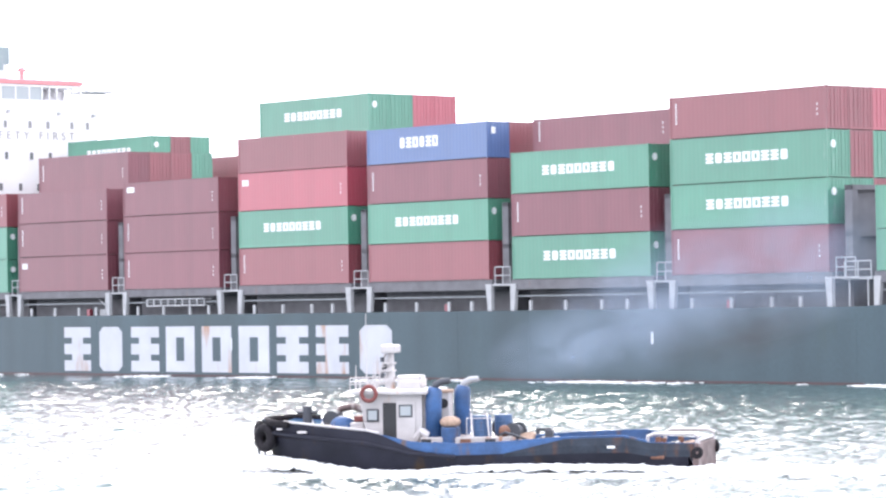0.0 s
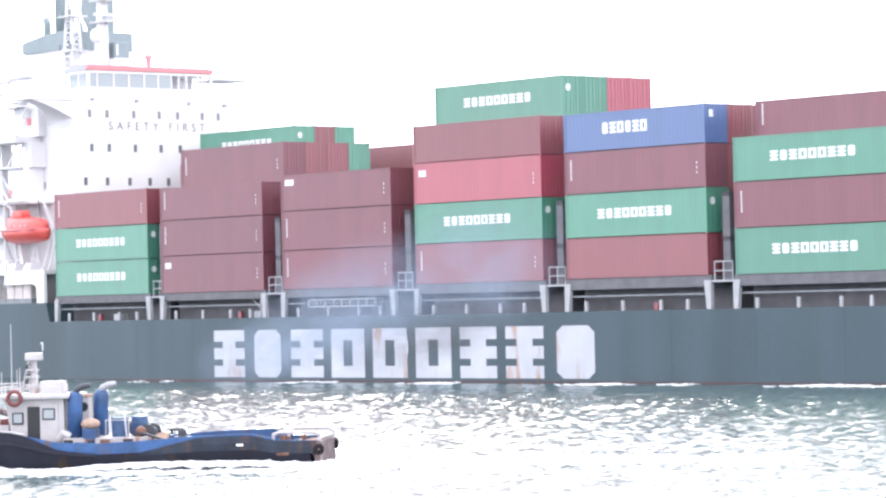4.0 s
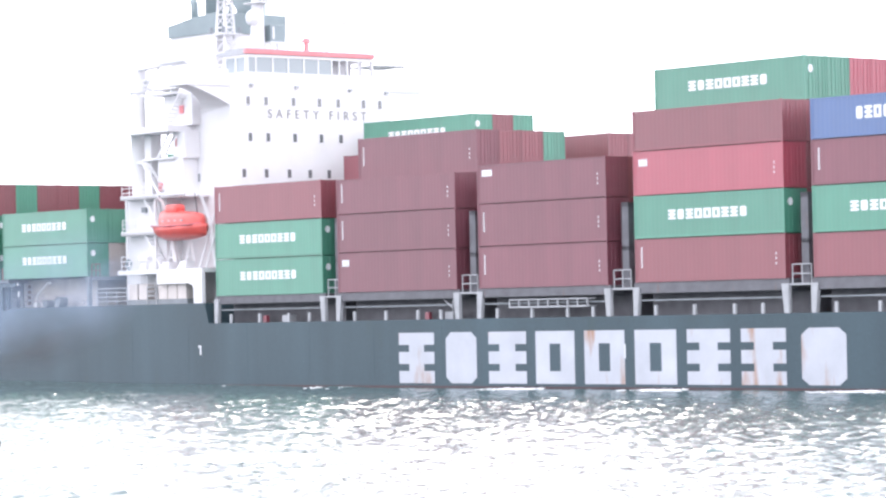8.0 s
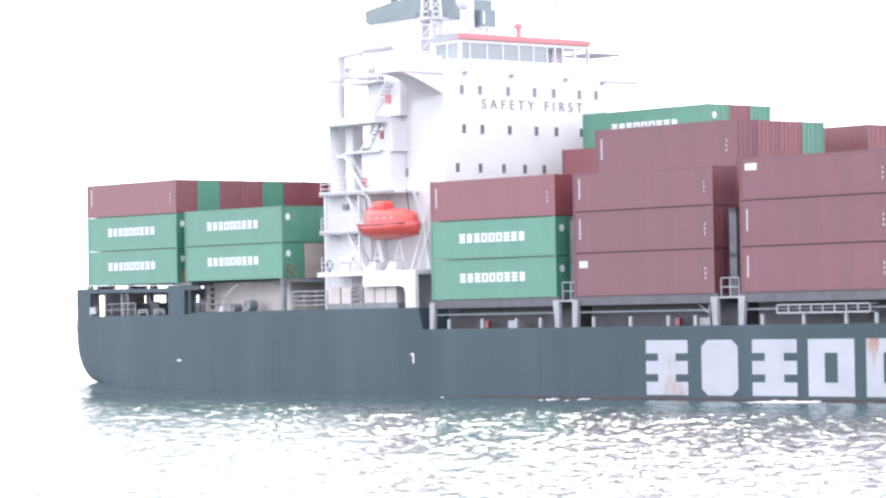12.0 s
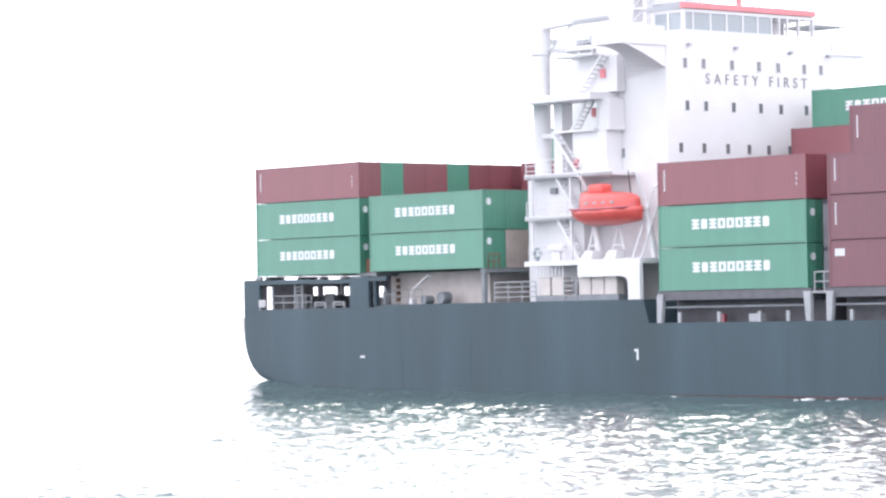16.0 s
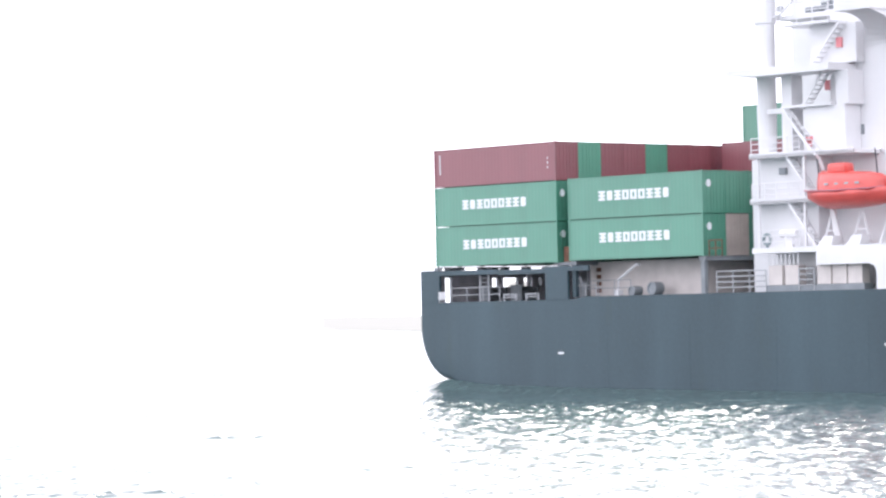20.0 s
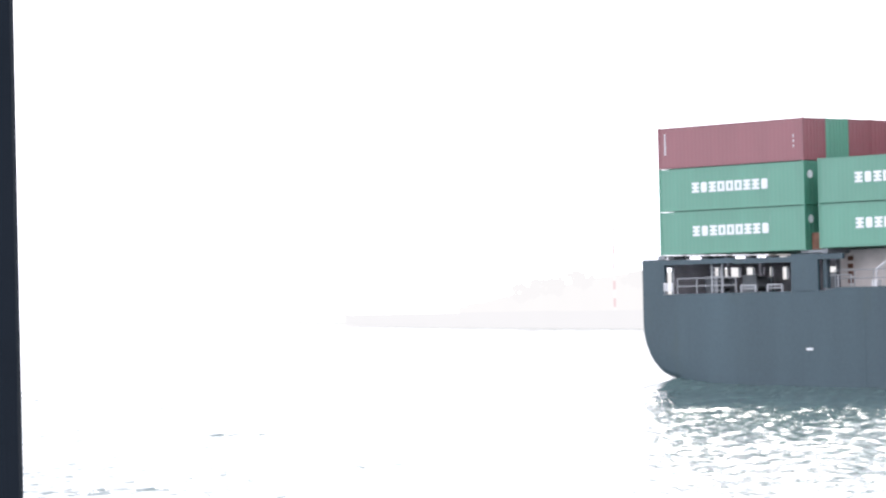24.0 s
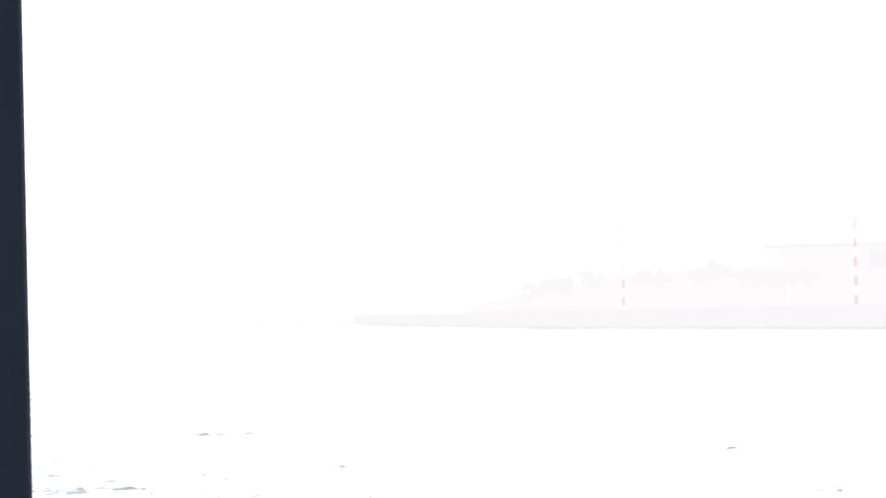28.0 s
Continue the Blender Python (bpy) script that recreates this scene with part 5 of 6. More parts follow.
    part("roof_box", boxed(9.68, 10.5, -0.1, 0.75, ZR + 0.14, ZR + 0.62, bev=0.05), TUG_WHITE, roof, "white box on the roof")
    part("box_panel", boxed(9.62, 9.682, 0.05, 0.55, ZR + 0.25, ZR + 0.5, bev=0.01), CREAM, roof)
    smooth(part("life_ring", torus(bmesh.new(), (11.24, 1.63, 2.64), (0, 1, 0), 0.245, 0.07, 24, 10), RING_RED, tug, "red life ring on the wheelhouse side"))
    lf = bmesh.new()
    tube(lf, [(9.7, CH + 0.02, 1.1), (9.5, CH + 0.1, 1.35), (9.25, CH + 0.1, 1.2)], 0.16, 8)
    part("side_fairing", lf, TUG_WHITE, tug)
    mt = bmesh.new()
    tube(mt, [(10.85, 0.1, ZR + 0.1), (10.85, 0.1, 4.0)], [0.17, 0.10], 10)
    for z in (3.05, 3.35, 3.6):
        box(mt, 10.72, 11.1, -0.16, 0.36, z, z + 0.06)
    tube(mt, [(11.35, 0.1, ZR + 0.1), (11.05, 0.1, 3.95)], 0.045, 6)
    for k in range(6):
        z = ZR + 0.3 + k * 0.2
        tube(mt, [(11.33 - 0.045 * k, 0.1, z), (10.85, 0.1, z + 0.05)], 0.025, 5)
    mast = part("mast", mt, TUG_WHITE, tug, "white mast with lamps and radar")
    part("radar", boxed(10.6, 11.1, -0.35, 0.55, 3.98, 4.26, bev=0.06), TUG_WHITE, mast)
    for z, y in ((3.12, 0.3), (3.42, -0.05), (3.66, 0.3), (3.3, 0.1)):
        nl = bmesh.new()
        bmesh.ops.create_cone(nl, cap_ends=True, segments=10, radius1=0.07, radius2=0.07, depth=0.16, matrix=pose(11.1, y, z + 0.1))
        part("navigation_lamp", nl, STEEL_DARK, mast)
    for x, y, h in ((11.5, 0.9, 2.6), (11.3, 0.5, 1.0), (11.9, 0.8, 0.85), (11.75, -0.9, 0.9), (11.2, -0.6, 1.25), (9.2, 0.5, 0.28)):
        an = bmesh.new()
        tube(an, [(x, y, ZR + 0.1), (x, y, ZR + 0.14 + h)], [0.022, 0.012], 6)
        part("aerial", an, TUG_WHITE, roof)
    gr = bmesh.new()
    rail(gr, [(11.2, -0.5, ZR + 0.14), (12.0, 1.2, ZR + 0.14)], 0.42, 2, 0.02, 0.5)
    part("lamp_rack", gr, TUG_WHITE, roof)

    # exhaust stacks
    for x, y, bend in ((9.12, 1.15, 0.0), (8.58, -0.75, 0.0)):
        sk = bmesh.new()
        tube(sk, [(x, y, 0.62), (x, y, 2.3), (x - 0.03, y, 2.68), (x - 0.06, y, 2.82)], [0.28, 0.28, 0.275, 0.2], 14)
        stack = smooth(part("exhaust_funnel", sk, TUG_BLUE, tug, "blue painted exhaust stack"))
        pp = bmesh.new()
        tube(pp, [(x - 0.02, y, 2.72), (x - 0.1, y, 2.92), (x - 0.32, y, 3.02), (x - 0.58, y, 3.05)], [0.12, 0.13, 0.12, 0.10], 10)
        smooth(part("exhaust_pipe", pp, STEEL_DARK if y > 0 else PALE_GREY, stack, "bent steel exhaust pipe"))
    ml = bmesh.new()
    for k in range(7):
        box(ml, 8.85, 9.15, -0.2, 0.2, 1.5 + k * 0.16, 1.56 + k * 0.16)
    box(ml, 8.8, 9.3, -0.3, 0.3, 0.6, 2.6)
    vent = part("engine_vent", ml, TUG_WHITE, tug)
    # flat dark disc painted as the shade inside the vent
    vd = bmesh.new()
    bmesh.ops.create_cone(vd, cap_ends=True, segments=18, radius1=0.17, radius2=0.17, depth=0.04, matrix=pose(8.98, 0.31, 2.25, 90, 0, 0))
    part("vent_mouth", vd, SHADE_DARK, vent, "dark round vent mouth")
    part("vent_lagging", boxed(8.75, 9.3, -0.35, 0.36, 2.6, 2.72, bev=0.05), ROPE, vent, "tan lagging")
    of = bmesh.new()
    bmesh.ops.create_uvsphere(of, u_segments=18, v_segments=10, radius=0.34, matrix=pose(8.5, 1.35, 1.66) @ Matrix.Diagonal((1.05, 0.9, 0.6, 1)))
    smooth(part("orange_float", of, ROPE, tug, "weathered orange float"))
    part("float_stand", boxed(8.22, 8.78, 1.0, 1.6, 0.55, 1.5, bev=0.06), TUG_BLUE, tug)
    cs = bmesh.new()
    box(cs, 6.4, 9.5, -1.6, 1.6, 0.30, 1.16, bev=0.04)
    part("engine_casing", cs, TUG_CASING, tug, "rust-streaked white engine casing")
    for x in (6.9, 7.75, 9.1):
        part("casing_port", boxed(x, x + 0.36, 1.59, 1.63, 0.96, 1.1, bev=0.02), SHADE_DARK if x != 7.75 else TUG_RUST, tug)
    for x, y, r in ((7.52, 0.9, 0.33), (6.95, 0.1, 0.30)):
        dr = bmesh.new()
        tube(dr, [(x, y, 1.1), (x, y, 1.5), (x, y, 1.86)], [r, r * 1.03, r], 16)
        for z in (1.35, 1.62):
            torus(dr, (x, y, z), (0, 0, 1), r, 0.025, 16, 6)
        part("drum", dr, TUG_BLUE_DARK, tug, "blue steel drum")
    part("drum_rack", rail(bmesh.new(), [(7.1, 1.3, 1.16), (7.95, 1.3, 1.16)], 0.62, 1, 0.018, 0.85), TUG_WHITE, tug)
    wi = bmesh.new()
    bmesh.ops.create_cone(wi, cap_ends=True, segments=18, radius1=0.2, radius2=0.2, depth=0.9, matrix=pose(6.55, 0.0, 1.28, 90, 0, 0))
    for y in (-0.4, 0.6):
        bmesh.ops.create_cone(wi, cap_ends=True, segments=18, radius1=0.30, radius2=0.30, depth=0.06, matrix=pose(6.55, y, 1.28, 90, 0, 0))
    box(wi, 6.2, 6.95, -0.5, 0.7, 0.45, 1.1)
    torus(wi, (7.05, 0.0, 1.42), (0.2, 1, 0), 0.26, 0.09)
    part("towing_winch", wi, STEEL_DARK, tug, "dark towing winch")
    rp = bmesh.new()
    for i in range(5):
        torus(rp, (6.15, 0.7 - 0.1 * i, 0.92 + 0.05 * i), (0.2, 0.2, 1), 0.30, 0.07)
    part("rope_heap", rp, ROPE, tug, "heap of weathered rope")
    fl = bmesh.new()
    bmesh.ops.create_uvsphere(fl, u_segments=14, v_segments=9, radius=0.2, matrix=pose(6.68, 1.2, 1.34))
    smooth(part("pipe_flange", fl, TUG_RUST, tug, "rusty brown flange"))
    bt = bmesh.new()
    box(bt, 5.15, 5.42, 0.4, 0.7, 0.5, 1.36, bev=0.05)
    box(bt, 4.95, 5.6, 0.3, 0.8, 0.5, 1.12, bev=0.05)
    box(bt, 5.2, 5.72, 0.45, 0.65, 1.32, 1.42, bev=0.03)
    box(bt, 5.62, 5.72, 0.45, 0.65, 1.2, 1.4, bev=0.02)
    part("tow_hook", bt, STEEL_DARK, tug, "dark rusty towing hook")
    # stern rails
    for s in (1, -1):
        sr = bmesh.new()
        tube(sr, [(1.75, s * 1.8, 0.9), (1.72, s * 1.8, 1.16), (1.5, s * 1.8, 1.24), (0.25, s * 1.72, 1.24), (0.06, s * 1.72, 1.14), (0.06, s * 1.72, 0.9)], 0.065, 8)
        part("stern_rail", sr, TUG_WHITE, tug, "white bent pipe rail")
    ar = bmesh.new()
    tube(ar, [(0.12, -1.75, 1.0), (0.12, 1.75, 1.0)], 0.06, 8)
    part("stern_rail", ar, TUG_WHITE, tug)
    for x, y, r in ((1.15, 0.25, 0.2), (0.75, -0.6, 0.17), (2.6, -0.7, 0.22)):
        hp = bmesh.new()
        for i in range(3):
            torus(hp, (x, y, 0.58 + 0.12 * i), (0.1 * i, 0.15, 1), r * (1.25 - 0.12 * i), 0.07, 14, 6)
        part("mooring_rope", hp, STEEL_DARK if r > 0.18 else ROPE, tug, "coiled dark mooring rope")
    for i, (x0, x1) in enumerate(((7.15, 7.35), (7.7, 7.9))):
        part("ladder_leg", tube(bmesh.new(), [(x0, 1.45, 1.16), (x1 - 0.1, 1.3, 1.95)], 0.03, 6), TUG_WHITE, tug)
    part("fuel_hose", tube(bmesh.new(), [(6.9, 1.2, 1.2), (6.6, 1.45, 1.3), (6.2, 1.3, 1.16), (5.9, 0.9, 1.0)], 0.05, 7), STEEL_DARK, tug)
    for x in (12.9, 13.6, 14.2):
        k = (x - 0.15) / L
        part("bulwark_stay", tube(bmesh.new(), [(x, -half(k) * 0.6, deck(k)), (x + 0.2, -half(k) * 0.9, sheer(k) - 0.04)], 0.05, 6), TUG_WHITE, tug)
    for x, y in ((1.4, 0.6), (1.0, -0.5), (1.7, -0.1)):
        part("deck_bitt", tube(bmesh.new(), [(x, y, 0.4), (x, y, 1.05)], 0.1, 10), TUG_RUST, tug)
    part("freeing_port", boxed(2.75, 3.0, 2.2, 2.30, 0.80, 0.87), WHITE_MARK, tug)
    part("rust_patch", boxed(1.15, 1.6, 1.98, 2.1, 0.42, 0.54, bev=0.05), TUG_RUST, hull, "rust-red worn patch")
    return tug


tug = build_tug()
tug.scale = (0.95, 0.95, 0.95)


def foam_strip(name, label, path, width, height, seed, piece=0.5, dense=3.0, clump=0.0):
    """Broken white water: many small ridged flakes along a line, joined."""
    rng = random.Random(seed)
    ball = bmesh.new()
    bmesh.ops.create_icosphere(ball, subdivisions=1, radius=1.0)
    ball.verts.index_update()
    form = np.array([(*v.co, 1.0) for v in ball.verts])
    sides = np.array([[v.index for v in f.verts] for f in ball.faces])
    ball.free()
    spots, faces = [], []
    pts = [Vector(p) for p in path]
    for a, b in zip(pts, pts[1:]):
        n = max(2, int((b - a).length / piece * dense))
        side = Vector((-(b - a).y, (b - a).x, 0)).normalized()
        for i in range(n):
            p = a + (b - a) * rng.random() + side * rng.gauss(0, width * 0.5)
            if clump and noise.noise(Vector((p.x * 0.16, p.y * 0.1, seed))) + 0.4 * noise.noise(Vector((p.x * 0.7, p.y * 0.4, seed))) < clump:
                continue
            s = piece * rng.uniform(0.35, 1.5)
            m = Matrix.Translation((p.x, p.y, p.z + rng.uniform(0, 0.03))) @ Euler((rng.gauss(0, 0.12), rng.gauss(0, 0.12), math.atan2(b.y - a.y, b.x - a.x) + rng.gauss(0, 0.35))).to_matrix().to_4x4() @ Matrix.Diagonal((s * 1.6, s * 0.5, height * rng.uniform(0.3, 1.2), 1))
            faces.append(sides + len(spots) * len(form))
            spots.append((form @ np.array(m).T)[:, :3])
    me = bpy.data.meshes.new(name)
    me.from_pydata(np.concatenate(spots).tolist(), [], np.concatenate(faces).tolist())
    me.materials.append(FOAM)
    for p in me.polygons:
        p.use_smooth = True
    return tagged(new(name, me), label, "foam", kind="stuff")


bow_wave = foam_strip("bow_wave", "white foam thrown up along the tug's side", [(15.2, 1.2, 0.45), (13.8, 1.9, 0.42), (12.5, 2.3, 0.25), (11.0, 2.6, 0.05), (9.0, 2.75, 0.0), (7.4, 2.6, 0.14), (5.5, 2.5, 0.2), (2.4, 2.5, 0.18), (0.5, 2.4, 0.08), (-1.2, 1.6, 0.1), (-5.0, 1.6, 0.02), (-12, 0.5, 0.0)], 1.15, 0.07, 3, 0.16, 20.0)
tug_wash = foam_strip("tug_wash", "thin broken wash spreading beside the tug", [(16.0, 2.2, 0.0), (12.0, 3.4, 0.0), (6.0, 3.7, 0.0), (0.0, 3.5, 0.0), (-7.0, 2.6, 0.0), (-16, 1.8, 0.0)], 1.9, 0.03, 21, 0.22, 16.0)
ship_foam = foam_strip("ship_wash", "broken white wash along the ship's waterline", [(40, -1.2, 0.02), (70, -1.6, 0.02), (100, -1.8, 0.02), (125, -1.9, 0.03), (160, -2.0, 0.03)], 1.5, 0.04, 8, 0.17, 7.0, 0.27)


def build_stern_wave():
    """Water heaped up against the stern and dying away along the side."""
    nx, ny = 640, 90
    I, J = np.meshgrid(np.arange(nx + 1), np.arange(ny + 1), indexing="ij")
    X, Y = -7 + 70.0 * I / nx, -5.5 + 34.0 * (J / ny) ** 1.9
    rise = np.where(X < 3.2, 0.92 * np.exp(-((3.2 - X) / 3.2) ** 2), 0.54 * np.exp(-(X - 3.2) / 30) + 0.38 * np.exp(-(X - 3.2) / 2.5))
    off = np.maximum(0.0, np.maximum(-Y, Y - BEAM))
    ripple = chop(X, Y, np.random.RandomState(9))
    H = rise * np.exp(-(off / 2.0) ** 2) + 1.1 * ripple
    edge = np.clip(np.minimum(np.minimum(I / 36, (nx - I) / 110), np.minimum(J / 14, (ny - J) / 10)), 0, 1)
    pts = np.stack([X, Y, -0.10 + (H + 0.07) * edge], -1).reshape(-1, 3)
    q = (I[:-1, :-1] * (ny + 1) + J[:-1, :-1]).ravel()
    me = bpy.data.meshes.new("stern_wave")
    me.from_pydata(pts.tolist(), [], np.stack([q, q + ny + 1, q + ny + 2, q + 1], 1).tolist())
    me.materials.append(WATER)
    return smooth(tagged(new("stern_wave", me), "smooth dark teal swell heaped against the ship's stern", "water", kind="stuff"))


stern_wave = build_stern_wave()


def smoke_material(name, colour, amount):
    m = bpy.data.materials.new(name)
    m.use_nodes = True
    n, l = m.node_tree.nodes, m.node_tree.links
    n.remove(n["Principled BSDF"])
    mix, tr, df = n.new("ShaderNodeMixShader"), n.new("ShaderNodeBsdfTransparent"), n.new("ShaderNodeBsdfDiffuse")
    df.inputs[0].default_value = (*colour, 1)
    tc, mp, gr = n.new("ShaderNodeTexCoord"), n.new("ShaderNodeMapping"), n.new("ShaderNodeTexGradient")
    gr.gradient_type = "SPHERICAL"
    mp.inputs["Scale"].default_value = (1, 0, 1)
    l.new(tc.outputs["Object"], mp.inputs[0])
    l.new(mp.outputs[0], gr.inputs[0])
    ns = n.new("ShaderNodeTexNoise")
    ns.inputs["Scale"].default_value, ns.inputs["Detail"].default_value, ns.inputs["Distortion"].default_value = 1.6, 3, 0.4
    l.new(tc.outputs["Object"], ns.inputs[0])
    mr = n.new("ShaderNodeMapRange")
    mr.inputs["From Min"].default_value, mr.inputs["From Max"].default_value = 0.15, 0.75
    l.new(ns.outputs[0], mr.inputs[0])
    a, b = n.new("ShaderNodeMath"), n.new("ShaderNodeMath")
    a.operation = b.operation = "MULTIPLY"
    l.new(gr.outputs["Fac"], a.inputs[0])
    l.new(mr.outputs[0], a.inputs[1])
    l.new(a.outputs[0], b.inputs[0])
    b.inputs[1].default_value = amount
    l.new(b.outputs[0], mix.inputs[0])
    l.new(tr.outputs[0], mix.inputs[1])
    l.new(df.outputs[0], mix.inputs[2])
    l.new(mix.outputs[0], n["Material Output"].inputs[0])
    return m


def build_smoke():
    """Thin exhaust smoke: a few billowing veils, densest at their middle."""
    pale = smoke_material("thin_smoke", (0.30, 0.37, 0.48), 0.75)
    sooty = smoke_material("sooty_smoke", (0.10, 0.095, 0.10), 0.75)
    sm = thing("exhaust_smoke", "thin blue-grey exhaust smoke drifting behind the tug", "smoke", kind="stuff")
    for i, (x, y, z, w, h, m) in enumerate(((4.6, 0.4, 3.9, 2.6, 1.3, pale), (2.6, -0.6, 4.9, 2.6, 2.2, pale), (0.6, 0.5, 5.8, 3.0, 2.2, pale), (-1.0, -0.3, 4.4, 3.2, 1.3, sooty), (-2.8, 0.4, 6.6, 3.4, 2.4, pale))):
        bm = bmesh.new()
        bmesh.ops.create_grid(bm, x_segments=18, y_segments=18, size=1.0)
        for v in bm.verts:
            u = Vector((v.co.x, 0.0, v.co.y))
            u.y = 0.15 * (1 - min(1, u.length_squared)) + 0.04 * noise.noise(u * 2.1 + Vector((i * 3.1, 0, 0)))
            v.co = u
        smooth(part("puff", bm, m, sm, m=pose(x, y, z) @ Matrix.Rotation(radians(12), 4, "Y") @ Matrix.Diagonal((w, 1, h, 1))))
    return sm


smoke = build_smoke()


# ---- far shore in the haze ----
def ridge(name, label, mat, left, right, heights, depth=40.0):
    """A long low land form between two ground points, its top edge following the heights."""
    a, b = Vector(left), Vector(right)
    n = len(heights)
    out = Vector((a.x + b.x, a.y + b.y, 0)).normalized() * depth
    bm = bmesh.new()
    rows = []
    for i, h in enumerate(heights):
        p = a + (b - a) * i / (n - 1)
        rows.append([bm.verts.new((p.x, p.y, -0.5)), bm.verts.new((p.x, p.y, h)), bm.verts.new((p.x + out.x, p.y + out.y, h)), bm.verts.new((p.x + out.x, p.y + out.y, -0.5))])
    for q, r in zip(rows, rows[1:]):
        for k in range(3):
            bm.faces.new((q[k], r[k], r[k + 1], q[k + 1]))
    bm.faces.new(rows[0][::-1])
    bm.faces.new(rows[-1])
    bmesh.ops.recalc_face_normals(bm, faces=bm.faces)
    me = bpy.data.meshes.new(name)
    bm.to_mesh(me)
    bm.free()
    me.materials.append(mat)
    return tagged(new(name, me), label, "shore", kind="structure")


# near-white glowing colours stand in for haze over the far shore
FAR_1 = haze_glow_material("haze_pale", (0.715, 0.71, 0.715))
FAR_2 = haze_glow_material("haze_grey", (0.668, 0.656, 0.672))
FAR_3 = haze_glow_material("haze_rose", (0.698, 0.682, 0.687))
FAR_5 = haze_glow_material("haze_wood", (0.680, 0.664, 0.672))
FAR_RED = haze_glow_material("haze_red", (0.66, 0.52, 0.54))


def build_shore():
    rng = random.Random(4)
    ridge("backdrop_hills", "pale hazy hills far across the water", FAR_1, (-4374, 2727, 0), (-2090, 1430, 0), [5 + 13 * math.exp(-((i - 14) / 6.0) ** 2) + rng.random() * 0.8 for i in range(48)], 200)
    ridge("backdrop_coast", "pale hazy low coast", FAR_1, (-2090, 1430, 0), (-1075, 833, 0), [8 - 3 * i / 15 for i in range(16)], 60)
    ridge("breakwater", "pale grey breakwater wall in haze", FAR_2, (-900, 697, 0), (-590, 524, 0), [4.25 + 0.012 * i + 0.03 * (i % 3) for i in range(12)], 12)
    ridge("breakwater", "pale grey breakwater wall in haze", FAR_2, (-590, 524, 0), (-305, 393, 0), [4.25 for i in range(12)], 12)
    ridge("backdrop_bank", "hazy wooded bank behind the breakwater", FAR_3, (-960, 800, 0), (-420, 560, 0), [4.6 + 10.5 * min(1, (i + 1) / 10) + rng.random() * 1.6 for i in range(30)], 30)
    # trees, their haze put into glowing pale colours
    for x, y, z in ((-622, 550, 10.8), (-617, 555, 12.6), (-606, 567, 12.2), (-597, 577, 12.9), (-594, 580, 13.7), (-586, 588, 11.0), (-582, 592, 10.9), (-577, 597, 11.7), (-625, 546, 9.4)):
        tr = thing("tree", "pale hazy tree on the far bank", "tree", "trees on the far bank")
        tr.matrix_basis = pose(x, y, z - 4)
        tk = bmesh.new()
        tube(tk, [(0, 0, -6.5), (0.2, 0, 2), (0.1, 0.2, 4)], [0.4, 0.3, 0.15], 7)
        for j in range(4):
            a = j * 1.7
            tube(tk, [(0.1, 0.1, 2.4), (1.3 * math.cos(a), 1.3 * math.sin(a), 4)], [0.16, 0.05], 5)
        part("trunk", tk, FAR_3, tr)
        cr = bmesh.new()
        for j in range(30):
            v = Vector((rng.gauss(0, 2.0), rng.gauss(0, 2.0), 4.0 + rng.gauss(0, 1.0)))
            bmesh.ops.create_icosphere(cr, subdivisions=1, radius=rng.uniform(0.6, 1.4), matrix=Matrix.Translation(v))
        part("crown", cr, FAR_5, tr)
    for x, y, h in ((-661.7, 609.7, 30.0), (-482.4, 514.9, 25.5)):
        ms = thing("signal_mast", "tall red and white banded mast in haze", "mast", "banded masts on the breakwater")
        ms.matrix_basis = pose(x, y, 0)
        for k in range(12):
            seg = tube(bmesh.new(), [(0, 0, h * k / 12), (0, 0, h * (k + 1) / 12)], 0.36, 8)
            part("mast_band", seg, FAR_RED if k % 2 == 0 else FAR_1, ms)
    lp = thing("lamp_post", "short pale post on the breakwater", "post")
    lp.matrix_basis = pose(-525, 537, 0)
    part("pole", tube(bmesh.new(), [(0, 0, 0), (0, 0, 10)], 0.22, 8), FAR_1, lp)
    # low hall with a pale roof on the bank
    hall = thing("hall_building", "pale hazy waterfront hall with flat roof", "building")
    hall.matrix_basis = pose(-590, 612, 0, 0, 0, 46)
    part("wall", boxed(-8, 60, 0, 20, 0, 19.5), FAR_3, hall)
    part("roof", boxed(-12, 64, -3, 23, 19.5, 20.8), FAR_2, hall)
    # darker slab on the wall; the shade of the open front is its colour
    part("open_front", boxed(16, 60, -0.2, 0.1, 13.5, 18.6), FAR_2, hall, "darker slab for the shaded open front")
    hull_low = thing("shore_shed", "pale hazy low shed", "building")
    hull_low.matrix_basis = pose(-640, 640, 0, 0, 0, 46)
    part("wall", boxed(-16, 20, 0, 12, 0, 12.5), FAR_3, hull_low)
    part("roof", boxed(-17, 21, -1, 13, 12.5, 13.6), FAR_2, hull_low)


build_shore()

# ---- the quay edge where the camera stands ----
quay = new("quay", None)
tagged(quay, "plain concrete quay edge", "quay", kind="structure")
part("quay_block", boxed(-8, 14, -14, 1.2, -2.0, 3.85, bev=0.05), CONCRETE, quay)


def build_post():
    post = thing("mooring_shelter_post", "dark painted steel post close to the camera", "post")
    a = radians(POST_AT)
    d = 2.2
    w = 0.30
    post.matrix_basis = pose(-math.sin(a) * d, math.cos(a) * d, 0, 0, 0, POST_AT)
    bm = bmesh.new()
    box(bm, -w, 0, 0, 0.3, 3.85, 8.2, bev=0.012)
    part("shaft", bm, POST_PAINT, post)
    part("base_plate", boxed(-w - 0.08, 0.0, -0.06, 0.36, 3.85, 3.89), POST_PAINT, post)


POST_AT = 58.15
build_post()


# ---- what moves ----
def ship_pose(x, y, turn):
    return pose(x, y, 0, 0, 0, turn)


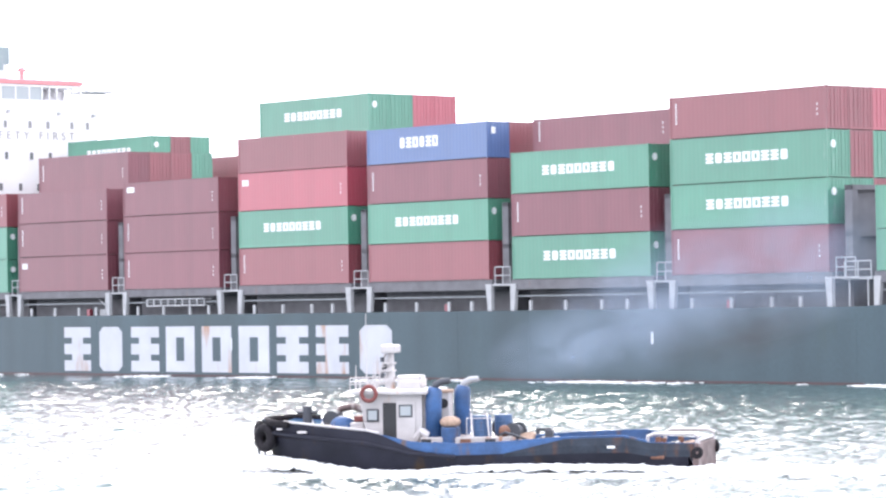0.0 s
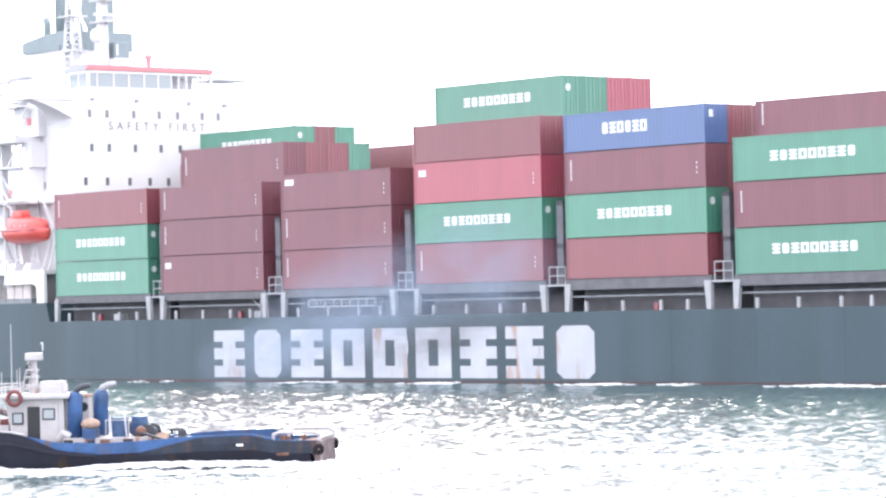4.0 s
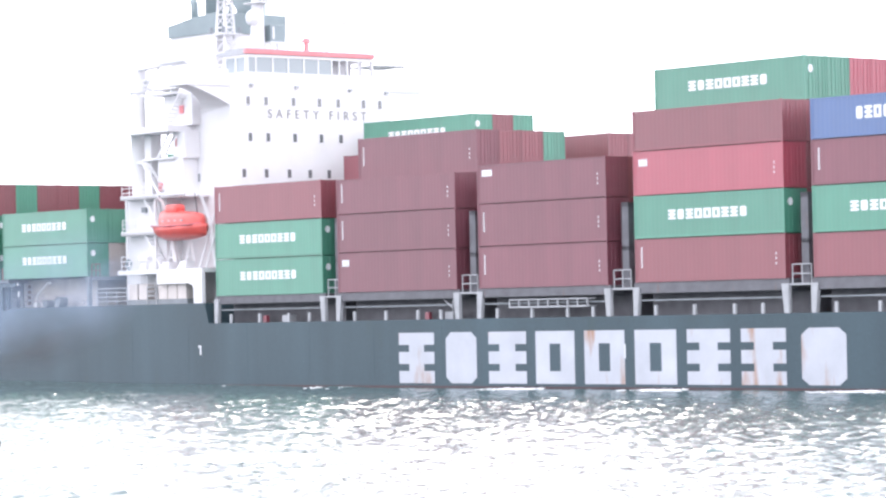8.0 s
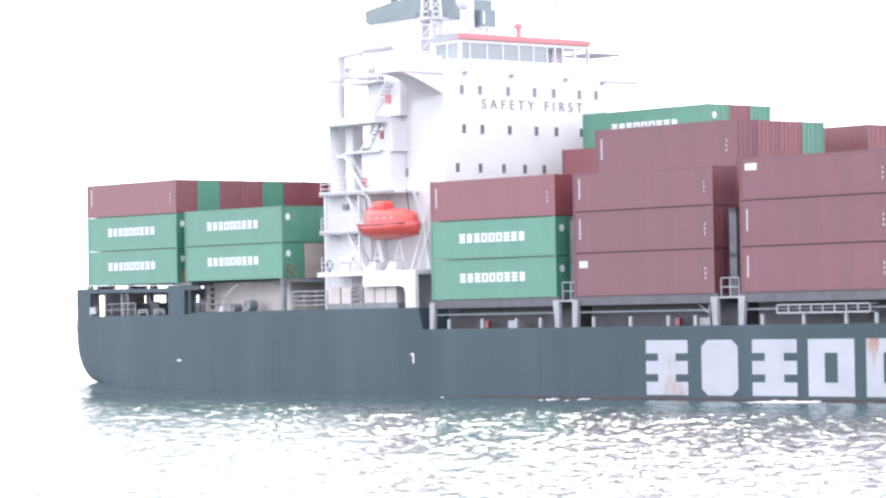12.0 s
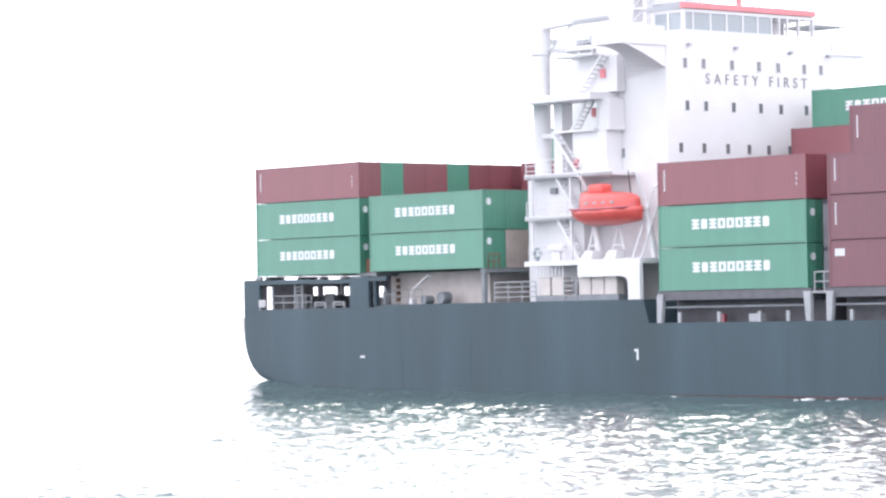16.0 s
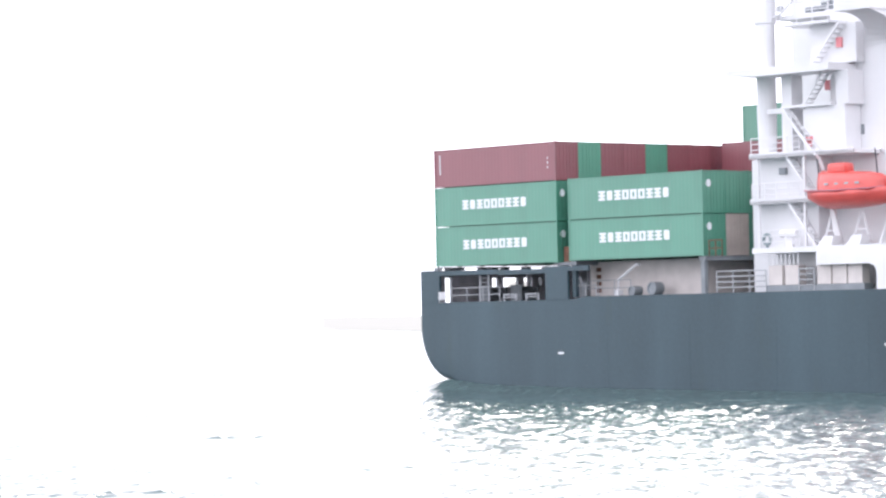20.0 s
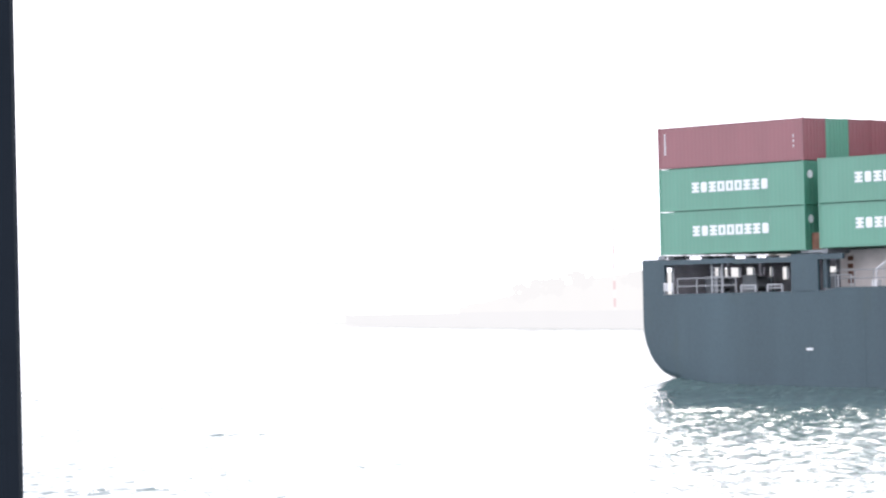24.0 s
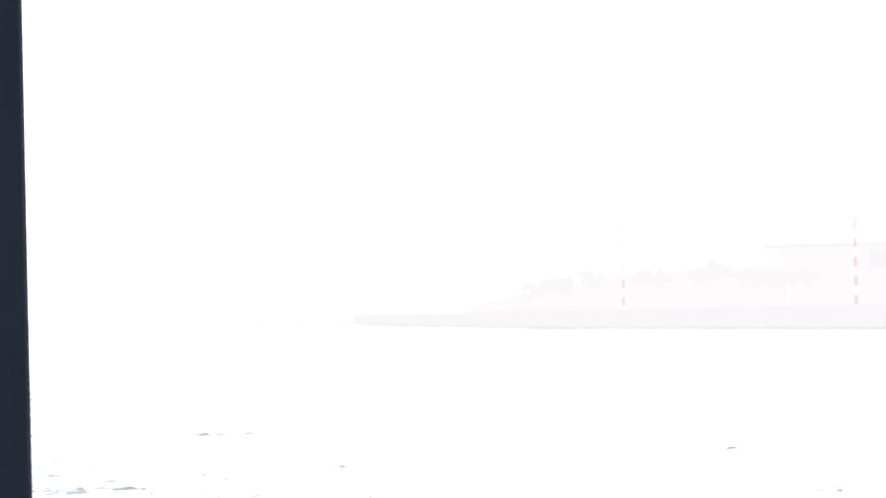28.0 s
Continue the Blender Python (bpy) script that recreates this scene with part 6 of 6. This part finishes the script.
def motions():
    rows = [(t, ship_pose(x, y, a)) for t, x, y, a in SHIP_ROWS]
    walk(ship, rows)
    for ob, m in CONTAINERS:
        walk(ob, [(t, p @ m) for t, p in rows])
    walk(ship_foam, rows)
    walk(stern_wave, rows)
    tug_rows = [(t, pose(x, y, 0, 0, 0, a)) for t, x, y, a in TUG_ROWS]
    walk(tug, tug_rows)
    walk(bow_wave, tug_rows)
    walk(tug_wash, tug_rows)
    LAG = [(0, 0), (1, 1.4), (2, 3.0), (4, 2.4), (6, 0.6)]
    walk(smoke, [(t, m @ pose(-dict(LAG)[t] if t in dict(LAG) else -0.3, 0, 0)) for t, m in tug_rows])
    walk(water, [(t, pose(-0.25 * t, -0.12 * t, 0)) for t in (0, 7, 14, 21, 28)])


motions()
